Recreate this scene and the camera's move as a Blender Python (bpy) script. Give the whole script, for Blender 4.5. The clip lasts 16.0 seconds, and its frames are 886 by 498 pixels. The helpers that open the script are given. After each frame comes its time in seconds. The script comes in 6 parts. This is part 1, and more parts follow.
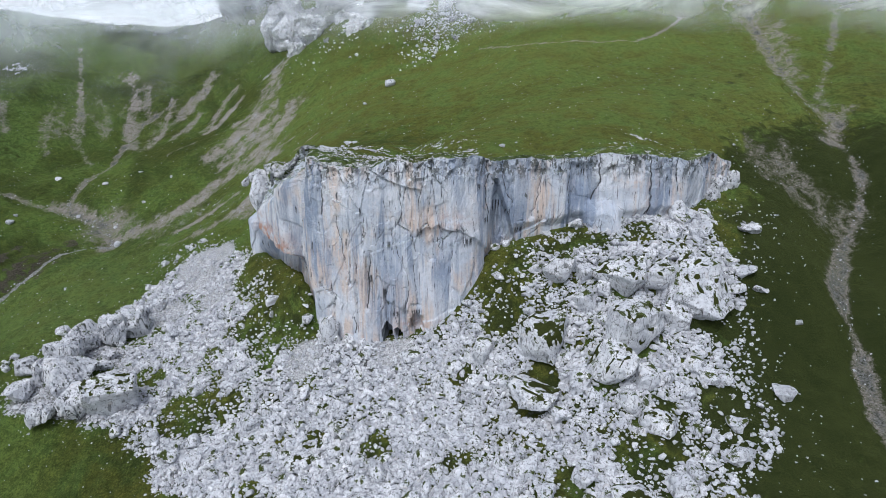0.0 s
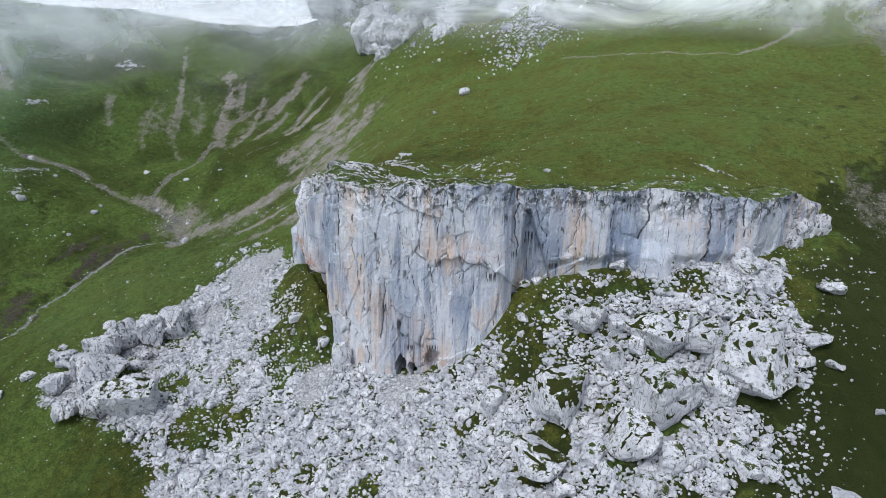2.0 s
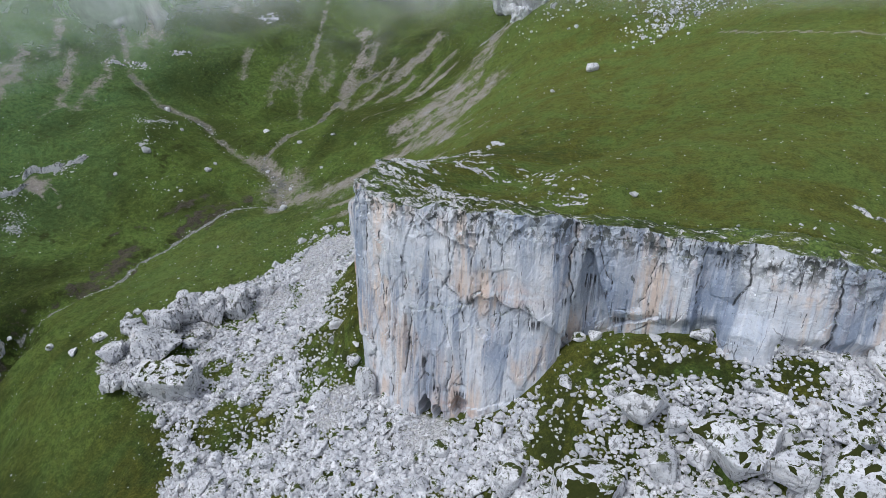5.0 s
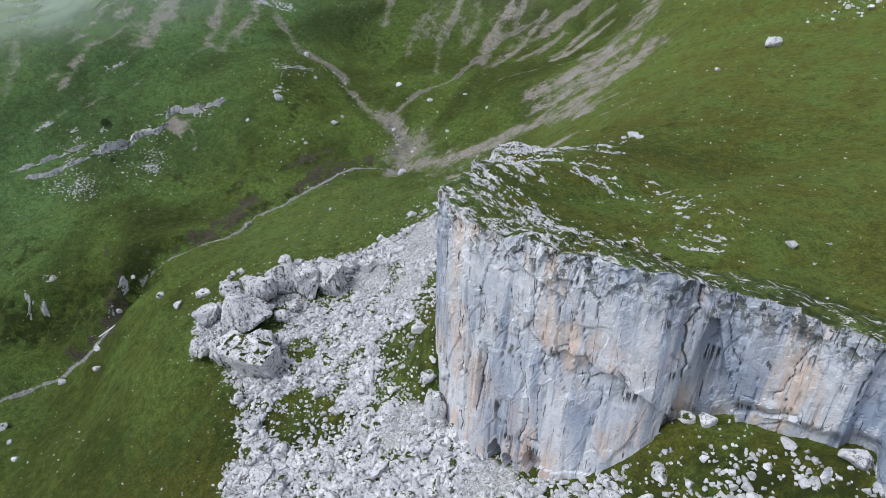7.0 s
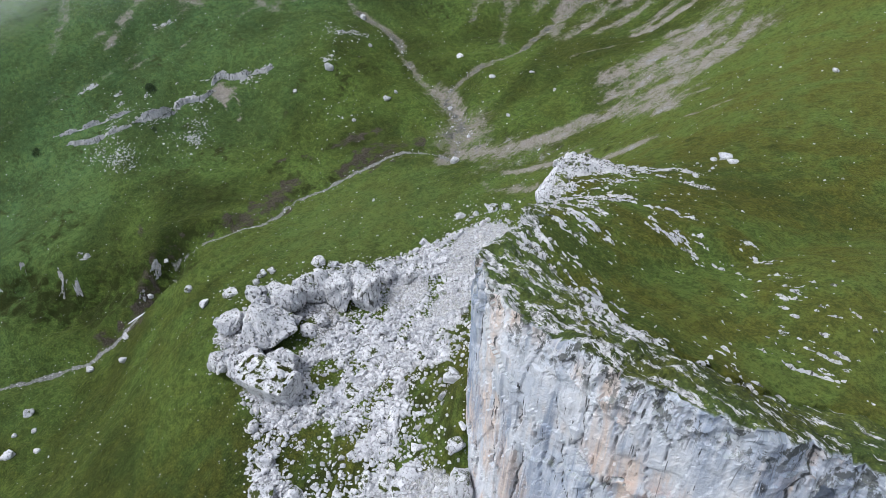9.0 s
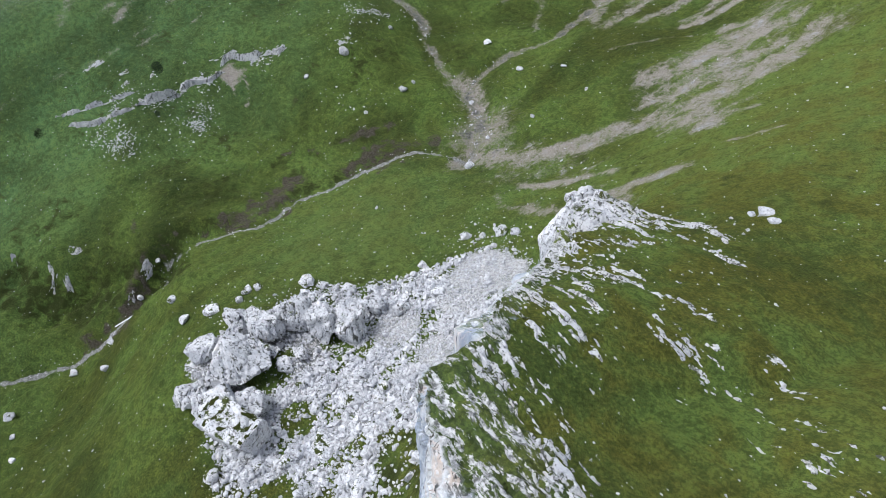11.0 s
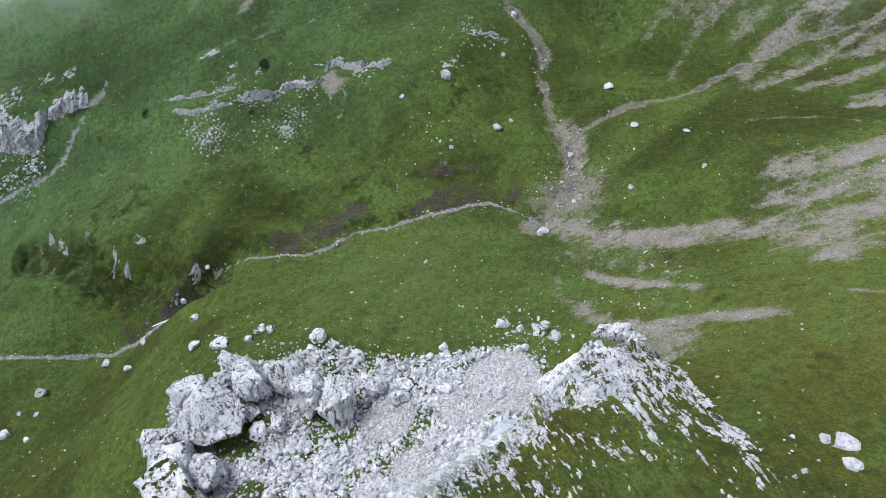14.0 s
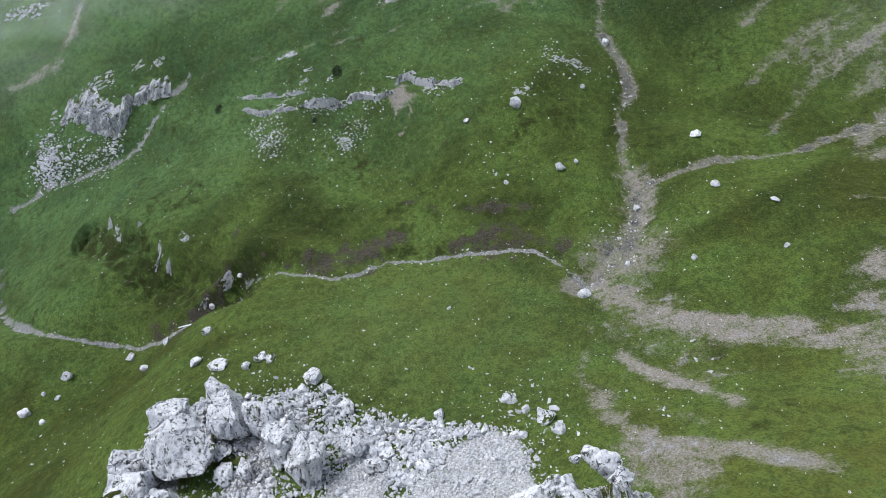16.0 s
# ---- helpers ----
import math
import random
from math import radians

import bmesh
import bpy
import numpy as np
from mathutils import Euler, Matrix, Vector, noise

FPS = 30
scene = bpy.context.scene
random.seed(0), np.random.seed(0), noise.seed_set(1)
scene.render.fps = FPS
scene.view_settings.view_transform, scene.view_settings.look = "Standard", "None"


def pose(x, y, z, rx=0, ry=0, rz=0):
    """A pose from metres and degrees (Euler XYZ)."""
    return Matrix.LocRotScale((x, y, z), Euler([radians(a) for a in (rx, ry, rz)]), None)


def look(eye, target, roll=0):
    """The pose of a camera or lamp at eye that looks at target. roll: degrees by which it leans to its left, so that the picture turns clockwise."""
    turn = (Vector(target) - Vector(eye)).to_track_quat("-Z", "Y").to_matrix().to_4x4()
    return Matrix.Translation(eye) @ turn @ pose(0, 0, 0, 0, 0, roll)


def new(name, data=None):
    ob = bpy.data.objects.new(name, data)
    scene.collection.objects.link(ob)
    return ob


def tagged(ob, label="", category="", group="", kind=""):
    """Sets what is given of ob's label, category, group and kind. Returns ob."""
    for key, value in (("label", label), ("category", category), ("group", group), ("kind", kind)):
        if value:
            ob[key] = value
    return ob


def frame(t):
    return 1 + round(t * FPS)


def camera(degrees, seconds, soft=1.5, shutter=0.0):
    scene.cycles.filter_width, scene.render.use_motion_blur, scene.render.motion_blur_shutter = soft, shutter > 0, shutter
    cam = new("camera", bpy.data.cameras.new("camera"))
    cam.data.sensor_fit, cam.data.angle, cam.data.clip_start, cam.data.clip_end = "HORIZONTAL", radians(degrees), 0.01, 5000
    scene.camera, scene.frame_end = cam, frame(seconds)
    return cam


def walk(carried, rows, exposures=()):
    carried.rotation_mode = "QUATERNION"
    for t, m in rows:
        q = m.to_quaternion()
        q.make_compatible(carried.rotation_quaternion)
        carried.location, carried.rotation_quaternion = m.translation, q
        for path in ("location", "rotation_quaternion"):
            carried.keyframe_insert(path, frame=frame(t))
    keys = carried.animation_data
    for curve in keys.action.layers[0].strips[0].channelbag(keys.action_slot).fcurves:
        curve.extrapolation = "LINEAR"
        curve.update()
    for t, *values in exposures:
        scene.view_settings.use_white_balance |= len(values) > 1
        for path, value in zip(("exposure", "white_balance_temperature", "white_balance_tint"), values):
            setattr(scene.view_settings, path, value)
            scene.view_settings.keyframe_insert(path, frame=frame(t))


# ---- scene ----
cam = camera(68.9, 16.0, soft=0.65)
# the drone: length of its way, height of its first eye, first tilt
METRES, EYE, TILT, LEAN, TURN = 140.0, 60.0, -22.0, 0.0, 0.0
ROWS = [
    (0.0, 0.0, 0.0, 0.0, 0.0, 0.0, 0.0),
    (0.5, 0.027, 0.0139, 0.0079, 1.54, 0.04, -0.69),
    (1.0, 0.0503, 0.0299, 0.017, 3.54, -0.03, -1.57),
    (1.5, 0.0726, 0.0493, 0.0273, 7.0, -0.18, -3.03),
    (2.0, 0.0923, 0.0697, 0.0377, 9.99, -0.4, -4.27),
    (2.5, 0.1116, 0.0925, 0.05, 11.78, -0.64, -4.95),
    (3.0, 0.1287, 0.1146, 0.0622, 13.04, -0.95, -5.37),
    (3.5, 0.1454, 0.1386, 0.076, 14.55, -1.84, -5.93),
    (6.0, 0.1642, 0.267, 0.148, 32.79, -10.7, -12.27),
    (6.5, 0.1547, 0.2933, 0.1637, 35.96, -12.72, -13.19),
    (7.0, 0.1426, 0.3173, 0.1782, 38.77, -14.59, -14.01),
    (7.5, 0.1266, 0.3414, 0.1927, 41.07, -16.4, -14.66),
    (8.0, 0.1089, 0.3633, 0.2064, 42.65, -17.98, -15.06),
    (8.5, 0.0887, 0.3857, 0.2203, 44.12, -19.59, -15.45),
    (9.0, 0.0697, 0.4071, 0.2336, 45.21, -20.95, -15.73),
    (11.5, 0.0076, 0.5359, 0.3042, 52.43, -27.41, -17.62),
    (12.0, -0.0012, 0.5628, 0.3164, 55.89, -28.51, -18.39),
    (12.5, -0.0105, 0.5903, 0.3279, 59.31, -29.6, -19.1),
    (13.0, -0.0213, 0.6193, 0.3397, 62.69, -30.71, -19.7),
    (13.5, -0.0322, 0.6456, 0.3505, 65.6, -31.7, -20.15),
    (14.0, -0.0443, 0.6729, 0.3615, 67.87, -32.51, -20.47),
    (14.5, -0.0573, 0.6983, 0.372, 69.93, -33.23, -20.75),
    (15.0, -0.0713, 0.7241, 0.3809, 73.05, -34.3, -21.13),
    (15.5, -0.0862, 0.7492, 0.3884, 76.91, -35.63, -21.45),
    (16.0, -0.1039, 0.7757, 0.3966, 80.74, -37.01, -21.65),
]
walk(cam, [(t, pose(0, 0, EYE, TILT, LEAN, TURN) @ pose(METRES * x, METRES * y, METRES * z, 90 + pitch, roll, yaw)) for t, x, y, z, yaw, pitch, roll in ROWS],
     exposures=[(0, -0.22, 5870, 10), (3.5, -0.24, 5930, 10), (8, 0.0, 6030, 10), (12.5, 0.24, 6000, 10), (16, 0.22, 5950, 10)])

# ---- light: a bright overcast day in the mountains ----
world = bpy.data.worlds.new("overcast_sky")
scene.world = world
world.use_nodes = True
wn, wl = world.node_tree.nodes, world.node_tree.links
sky = wn.new("ShaderNodeTexSky")
sky.sky_type, sky.sun_disc = "NISHITA", False
sky.sun_elevation, sky.sun_rotation = radians(58), radians(205)
sky.air_density, sky.dust_density, sky.ozone_density = 1.0, 4.0, 1.0
soft_sky = wn.new("ShaderNodeHueSaturation")
soft_sky.inputs["Saturation"].default_value = 0.50
wl.new(sky.outputs[0], soft_sky.inputs["Color"])
wl.new(soft_sky.outputs[0], wn["Background"].inputs["Color"])
wn["Background"].inputs["Strength"].default_value = 0.15

sun = new("sun", bpy.data.lights.new("sun", "SUN"))
sun.data.energy, sun.data.angle, sun.data.color = 1.7, radians(20), (1.0, 0.97, 0.93)
sun.matrix_world = look((-30, -60, 110), (0, 0, 0))


def cloud_bank():
    """The unbroken grey-white cloud that closes the view on all sides."""
    n, rings = 72, (-420, -120, 60, 300, 700)
    vs = [(1750 * math.cos(2 * math.pi * k / n), 1750 * math.sin(2 * math.pi * k / n), z) for z in rings for k in range(n)]
    fs = [(r * n + k, (r + 1) * n + k, (r + 1) * n + (k + 1) % n, r * n + (k + 1) % n) for r in range(len(rings) - 1) for k in range(n)]
    me = bpy.data.meshes.new("cloud_bank")
    me.from_pydata(vs, [], fs)
    m = bpy.data.materials.new("cloud_bank")
    m.use_nodes = True
    n_, l_ = m.node_tree.nodes, m.node_tree.links
    n_.clear()
    out, em = n_.new("ShaderNodeOutputMaterial"), n_.new("ShaderNodeEmission")
    tex, geo, ramp = n_.new("ShaderNodeTexNoise"), n_.new("ShaderNodeNewGeometry"), n_.new("ShaderNodeMix")
    tex.inputs["Scale"].default_value, tex.inputs["Detail"].default_value = 0.004, 5
    ramp.data_type = "RGBA"
    ramp.inputs[6].default_value, ramp.inputs[7].default_value = (0.84, 0.86, 0.89, 1), (0.92, 0.93, 0.95, 1)
    l_.new(geo.outputs["Position"], tex.inputs["Vector"])
    l_.new(tex.outputs["Fac"], ramp.inputs[0])
    l_.new(ramp.outputs[2], em.inputs["Color"])
    l_.new(em.outputs[0], out.inputs["Surface"])
    me.materials.append(m)
    return tagged(new("backdrop_cloud", me), "even grey-white cloud round the mountain", "cloud", kind="structure")


cloud_bank()

# ---- materials ----
def material(name, rough=0.9):
    m = bpy.data.materials.new(name)
    m.use_nodes = True
    n, l = m.node_tree.nodes, m.node_tree.links
    b = n["Principled BSDF"]
    b.inputs["Roughness"].default_value = rough
    b.inputs["Specular IOR Level"].default_value = 0.25
    return m, n, l, b


class Nodes:
    """Short ways to lay out a node tree."""

    def __init__(self, n, l):
        self.n, self.l = n, l
        self.pos = n.new("ShaderNodeNewGeometry")

    def put(self, socket, value):
        if hasattr(value, "is_linked"):
            self.l.new(value, socket)
        else:
            socket.default_value = value

    def math(self, op, a, b=0.0, clamp=False):
        k = self.n.new("ShaderNodeMath")
        k.operation, k.use_clamp = op, clamp
        self.put(k.inputs[0], a)
        self.put(k.inputs[1], b)
        return k.outputs[0]

    def scaled(self, sx, sy, sz):
        k = self.n.new("ShaderNodeMapping")
        k.inputs["Scale"].default_value = (sx, sy, sz)
        self.l.new(self.pos.outputs["Position"], k.inputs["Vector"])
        return k.outputs[0]

    def noise(self, vec, scale=1.0, detail=4.0, rough=0.55, warp=0.0):
        k = self.n.new("ShaderNodeTexNoise")
        k.inputs["Scale"].default_value, k.inputs["Detail"].default_value = scale, detail
        k.inputs["Roughness"].default_value, k.inputs["Distortion"].default_value = rough, warp
        self.l.new(vec, k.inputs["Vector"])
        return k.outputs["Fac"]

    def edges(self, vec, scale):
        k = self.n.new("ShaderNodeTexVoronoi")
        k.feature = "DISTANCE_TO_EDGE"
        k.inputs["Scale"].default_value = scale
        self.l.new(vec, k.inputs["Vector"])
        return k.outputs["Distance"]

    def step(self, value, lo, hi, a=0.0, b=1.0):
        k = self.n.new("ShaderNodeMapRange")
        k.interpolation_type = "SMOOTHSTEP"
        self.put(k.inputs["Value"], value)
        for key, v in (("From Min", lo), ("From Max", hi), ("To Min", a), ("To Max", b)):
            k.inputs[key].default_value = v
        return k.outputs["Result"]

    def mix(self, f, a, b, blend="MIX"):
        k = self.n.new("ShaderNodeMix")
        k.data_type, k.blend_type = "RGBA", blend
        self.put(k.inputs[0], f)
        self.put(k.inputs[6], (*a, 1) if isinstance(a, tuple) else a)
        self.put(k.inputs[7], (*b, 1) if isinstance(b, tuple) else b)
        return k.outputs[2]

    def attr(self, name):
        k = self.n.new("ShaderNodeAttribute")
        k.attribute_name = name
        return k.outputs["Fac"]

    def up(self):
        k = self.n.new("ShaderNodeSeparateXYZ")
        self.l.new(self.pos.outputs["Normal"], k.inputs[0])
        return k.outputs["Z"]

    def warped(self, vec, scale, amount):
        t = self.n.new("ShaderNodeTexNoise")
        t.inputs["Scale"].default_value = scale
        self.l.new(vec, t.inputs["Vector"])
        k = self.n.new("ShaderNodeVectorMath")
        k.operation = "MULTIPLY_ADD"
        self.l.new(t.outputs["Color"], k.inputs[0])
        k.inputs[1].default_value = (amount,) * 3
        self.l.new(vec, k.inputs[2])
        return k.outputs[0]

    def bump(self, b, height, strength, distance):
        k = self.n.new("ShaderNodeBump")
        k.inputs["Strength"].default_value, k.inputs["Distance"].default_value = strength, distance
        self.l.new(height, k.inputs["Height"])
        self.l.new(k.outputs[0], b.inputs["Normal"])


TURF_DARK, TURF_LUSH, TURF_DRY = (0.034, 0.053, 0.013), (0.098, 0.158, 0.036), (0.104, 0.098, 0.017)


def turf(k):
    """Alpine turf: lush and dry swathes, mats of heath, tufts; haze and grazing brightness painted in."""
    p = k.pos.outputs["Position"]
    broad = k.noise(k.scaled(0.035, 0.028, 0.06), 1.0, 5, 0.6, 0.8)
    mid = k.noise(p, 0.14, 6, 0.65, 0.5)
    tuft = k.noise(p, 0.9, 6, 0.75)
    blade = k.noise(p, 3.4, 4, 0.75)
    c = k.mix(k.step(k.math("ADD", broad, k.math("MULTIPLY", k.attr("lush_lit"), 0.18)), 0.38, 0.60), TURF_DARK, TURF_LUSH)
    # lightens lush turf and the slopes whose brightness is painted in
    c = k.mix(k.math("MULTIPLY", k.attr("lush_lit"), 0.55), c, (0.18, 0.23, 0.055))
    dry = k.math("MULTIPLY", k.step(mid, 0.36, 0.64), k.attr("dry"))
    c = k.mix(k.math("MULTIPLY", dry, 0.95), c, TURF_DRY)
    c = k.mix(k.step(mid, 0.53, 0.70, 0.0, 0.42), c, TURF_DARK)
    # fresh meadow green, and the far slopes' bluish haze put into the turf colour
    c = k.mix(k.math("MULTIPLY", k.attr("fresh_haze"), k.step(mid, 0.25, 0.75, 0.85, 0.45)), c, k.mix(k.step(broad, 0.36, 0.62), (0.062, 0.132, 0.056), (0.104, 0.208, 0.092)))
    c = k.mix(k.step(tuft, 0.40, 0.55, 0.46, 0.0), c, (0.012, 0.022, 0.006))
    c = k.mix(k.step(tuft, 0.54, 0.68, 0.0, 0.44), c, (0.150, 0.185, 0.030))
    c = k.mix(k.step(blade, 0.40, 0.54, 0.52, 0.0), c, (0.012, 0.022, 0.006))
    c = k.mix(k.step(blade, 0.55, 0.69, 0.0, 0.56), c, (0.170, 0.190, 0.040))
    c = k.mix(k.math("MULTIPLY", k.attr("lush_lit"), 0.2), c, k.mix(k.step(mid, 0.3, 0.7), (0.10, 0.17, 0.05), (0.24, 0.27, 0.075)))
    return c, k.math("ADD", tuft, k.math("MULTIPLY", blade, 0.4))


def ground_material():
    m, n, l, b = material("alpine_ground", 0.95)
    k = Nodes(n, l)
    p = k.pos.outputs["Position"]
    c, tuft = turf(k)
    patchy = k.noise(p, 0.35, 6, 0.65, 0.5)
    grit = k.noise(p, 3.8, 5, 0.75)
    # dark heath colour, which also carries the painted shade of hillsides and ravine
    heath_shade = k.step(k.math("ADD", k.attr("heath_shade"), k.math("MULTIPLY", k.math("SUBTRACT", patchy, 0.5), 2.4)), 0.38, 0.86)
    c = k.mix(heath_shade, c, k.mix(patchy, (0.010, 0.017, 0.005), (0.036, 0.046, 0.013)))
    frayed = k.math("ADD", k.math("MULTIPLY", patchy, 0.36), k.math("ADD", k.math("MULTIPLY", k.noise(p, 1.3, 5, 0.8), 0.34), k.math("MULTIPLY", k.noise(p, 4.2, 3, 0.8), 0.30)))
    soil = k.step(k.math("ADD", k.attr("soil"), k.math("MULTIPLY", k.math("SUBTRACT", frayed, 0.5), 3.6)), 0.34, 0.92)
    earth = k.mix(k.step(grit, 0.30, 0.70), (0.170, 0.147, 0.130), (0.385, 0.350, 0.328))
    earth = k.mix(k.step(grit, 0.60, 0.70, 0.0, 0.7), earth, (0.46, 0.45, 0.44))
    c = k.mix(soil, c, earth)
    torn = k.step(k.math("ADD", k.attr("torn"), k.math("MULTIPLY", k.math("SUBTRACT", patchy, 0.5), 2.0)), 0.40, 0.80)
    c = k.mix(torn, c, k.mix(k.step(grit, 0.36, 0.66), (0.020, 0.018, 0.014), (0.105, 0.090, 0.076)))
    gravel = k.step(k.math("ADD", k.attr("gravel"), k.math("MULTIPLY", k.math("SUBTRACT", patchy, 0.5), 2.2)), 0.40, 0.80)
    # gravel; where not pale, the shade between the stones darkens its colour
    shaded_gravel = k.mix(k.step(k.noise(p, 3.1, 3, 0.8), 0.34, 0.66), k.mix(k.attr("pale"), (0.025, 0.028, 0.022), (0.24, 0.24, 0.245)), k.mix(k.attr("pale"), (0.19, 0.19, 0.19), (0.66, 0.66, 0.67)))
    c = k.mix(gravel, c, shaded_gravel)
    l.new(c, b.inputs["Base Color"])
    b.inputs["Specular IOR Level"].default_value = 0.08
    b.inputs["Sheen Weight"].default_value, b.inputs["Sheen Roughness"].default_value = 0.10, 0.45
    b.inputs["Sheen Tint"].default_value = (0.62, 0.72, 0.18, 1)
    k.bump(b, k.math("ADD", k.math("MULTIPLY", tuft, 1.0), k.math("MULTIPLY", grit, 0.5)), 0.85, 0.6)
    return m


def limestone(name, cracks=0.5, moss=0.5, light=1.0, island=False):
    """Pale weathered limestone, with black lichen in its cracks and moss on what looks up."""
    m, n, l, b = material(name, 0.9)
    k = Nodes(n, l)
    p = k.pos.outputs["Position"]
    broad = k.noise(p, 0.35, 4, 0.6)
    fine = k.noise(p, 2.6, 6, 0.7)
    c = k.mix(k.step(broad, 0.3, 0.7), (0.50 * light, 0.515 * light, 0.55 * light), (0.72 * light, 0.725 * light, 0.745 * light))
    c = k.mix(k.step(fine, 0.30, 0.53, 0.7, 0.0), c, (0.17, 0.17, 0.175))
    c = k.mix(k.step(k.noise(p, 0.8, 3, 0.5), 0.60, 0.76, 0.0, 0.35), c, (0.50, 0.43, 0.35))
    if island:
        r = k.pos.outputs["Random Per Island"]
        c = k.mix(k.step(r, 0.0, 1.0, 0.0, 0.5), c, (0.30, 0.305, 0.32))
    if cracks:
        v = k.edges(k.warped(k.scaled(1, 1, 0.55), 0.7, 1.6), 0.55)
        line = k.math("MULTIPLY", k.step(v, 0.006, 0.032, 1.0, 0.0), k.step(k.noise(p, 0.5, 3), 0.50, 0.60))
        c = k.mix(k.math("MULTIPLY", line, cracks), c, (0.045, 0.045, 0.043))
        pits = k.step(k.noise(k.warped(k.scaled(1.5, 1.5, 0.6), 0.9, 0.5), 1.0, 4, 0.6), 0.585, 0.635)
        c = k.mix(k.math("MULTIPLY", pits, 0.9 * cracks), c, (0.055, 0.058, 0.05))
        slits = k.step(k.noise(k.warped(k.scaled(2.6, 2.6, 1.0), 0.8, 0.7), 1.0, 3, 0.6), 0.60, 0.64)
        c = k.mix(k.math("MULTIPLY", slits, 0.85 * cracks), c, (0.05, 0.052, 0.045))
    if moss:
        g = k.math("MULTIPLY", k.step(k.up(), 0.30, 0.62), k.step(k.noise(p, 0.55, 6, 0.75), 0.66 - 0.13 * moss, 0.69 - 0.13 * moss))
        c = k.mix(g, c, k.mix(fine, (0.025, 0.045, 0.008), (0.075, 0.085, 0.02)))
    l.new(c, b.inputs["Base Color"])
    k.bump(b, k.math("ADD", fine, k.math("MULTIPLY", broad, 1.5)), 0.7, 0.25)
    return m


def cliff_material():
    """The great wall: washed grey and blue-grey water streaks, buff where fresh rock broke out, black seeps, turf on the ledges."""
    m, n, l, b = material("streaked_limestone", 0.88)
    k = Nodes(n, l)
    p = k.pos.outputs["Position"]
    sep, flat = n.new("ShaderNodeSeparateXYZ"), n.new("ShaderNodeCombineXYZ")
    l.new(p, sep.inputs[0])
    l.new(k.attr("along"), flat.inputs[0])
    l.new(sep.outputs["Z"], flat.inputs[2])

    def on_wall(u, v):
        q = n.new("ShaderNodeMapping")
        q.inputs["Scale"].default_value = (u, 1, v)
        l.new(flat.outputs[0], q.inputs["Vector"])
        return q.outputs[0]

    warm, cool = k.attr("warm"), k.attr("cool")
    drip = k.noise(on_wall(0.55, 0.045), 1.0, 5, 0.62, 0.2)
    drip = k.math("ADD", drip, k.math("SUBTRACT", k.math("MULTIPLY", cool, 0.24), k.math("MULTIPLY", warm, 0.06)))
    thin = k.noise(on_wall(1.9, 0.10), 1.0, 5, 0.65, 0.15)
    broad = k.noise(on_wall(0.12, 0.10), 1.0, 4, 0.6, 0.5)
    fine = k.noise(p, 2.4, 6, 0.72)
    c = k.mix(k.step(broad, 0.36, 0.64), (0.48, 0.525, 0.60), (0.66, 0.68, 0.72))
    mottle = k.noise(k.warped(p, 0.5, 0.9), 0.55, 6, 0.68)
    c = k.mix(k.step(mottle, 0.48, 0.63, 0.0, 0.38), c, (0.42, 0.435, 0.46))
    c = k.mix(k.step(mottle, 0.44, 0.32, 0.0, 0.5), c, (0.74, 0.74, 0.75))
    c = k.mix(k.step(thin, 0.36, 0.50, 0.35, 0.0), c, (0.66, 0.66, 0.67))
    buff = k.math("MULTIPLY", k.step(k.noise(on_wall(0.8, 0.09), 1.0, 5, 0.65, 0.3), 0.40, 0.60), k.step(k.math("ADD", k.noise(on_wall(0.10, 0.09), 1.0, 5, 0.6, 0.8), k.math("MULTIPLY", warm, 0.22)), 0.47, 0.62))
    buff = k.math("MULTIPLY", buff, k.step(k.up(), 0.75, 0.4))
    c = k.mix(k.math("MULTIPLY", buff, 0.82), c, k.mix(thin, (0.68, 0.59, 0.51), (0.60, 0.43, 0.33)))
    washed = k.step(k.noise(on_wall(0.09, 0.075), 1.0, 3, 0.6, 0.6), 0.40, 0.60, 0.5, 1.0)
    c = k.mix(k.math("MULTIPLY", washed, k.step(drip, 0.49, 0.61, 0.0, 0.85)), c, k.mix(thin, (0.29, 0.345, 0.44), (0.16, 0.21, 0.31)))
    c = k.mix(k.math("MULTIPLY", cool, k.step(thin, 0.38, 0.56, 0.15, 0.75)), c, (0.23, 0.29, 0.40))
    rust = k.math("MULTIPLY", k.attr("rust"), k.step(k.noise(p, 0.5, 5, 0.65), 0.40, 0.62))
    c = k.mix(rust, c, (0.46, 0.235, 0.145))
    c = k.mix(k.step(thin, 0.57, 0.68, 0.0, 0.55), c, (0.14, 0.16, 0.20))
    c = k.mix(k.step(k.noise(k.scaled(1, 1, 0.7), 0.9, 5, 0.7, 0.4), 0.54, 0.70, 0.0, 0.34), c, (0.27, 0.285, 0.32))
    seep = k.math("MULTIPLY", k.attr("seep"), k.step(k.noise(on_wall(1.5, 0.07), 1.0, 3, 0.5), 0.48, 0.60))
    c = k.mix(k.math("MULTIPLY", seep, 0.8), c, (0.06, 0.065, 0.075))
    black = k.math("MULTIPLY", k.attr("drips"), k.step(k.noise(on_wall(3.6, 0.10), 1.0, 3, 0.6), 0.47, 0.53))
    c = k.mix(k.math("MULTIPLY", black, 0.92), c, (0.025, 0.027, 0.03))
    dash = k.step(k.noise(on_wall(2.4, 0.22), 1.0, 4, 0.6, 0.3), 0.645, 0.67)
    c = k.mix(k.math("MULTIPLY", dash, 0.85), c, (0.035, 0.037, 0.042))
    spot = k.step(k.noise(k.scaled(1, 1, 0.5), 0.55, 4, 0.7), 0.69, 0.72)
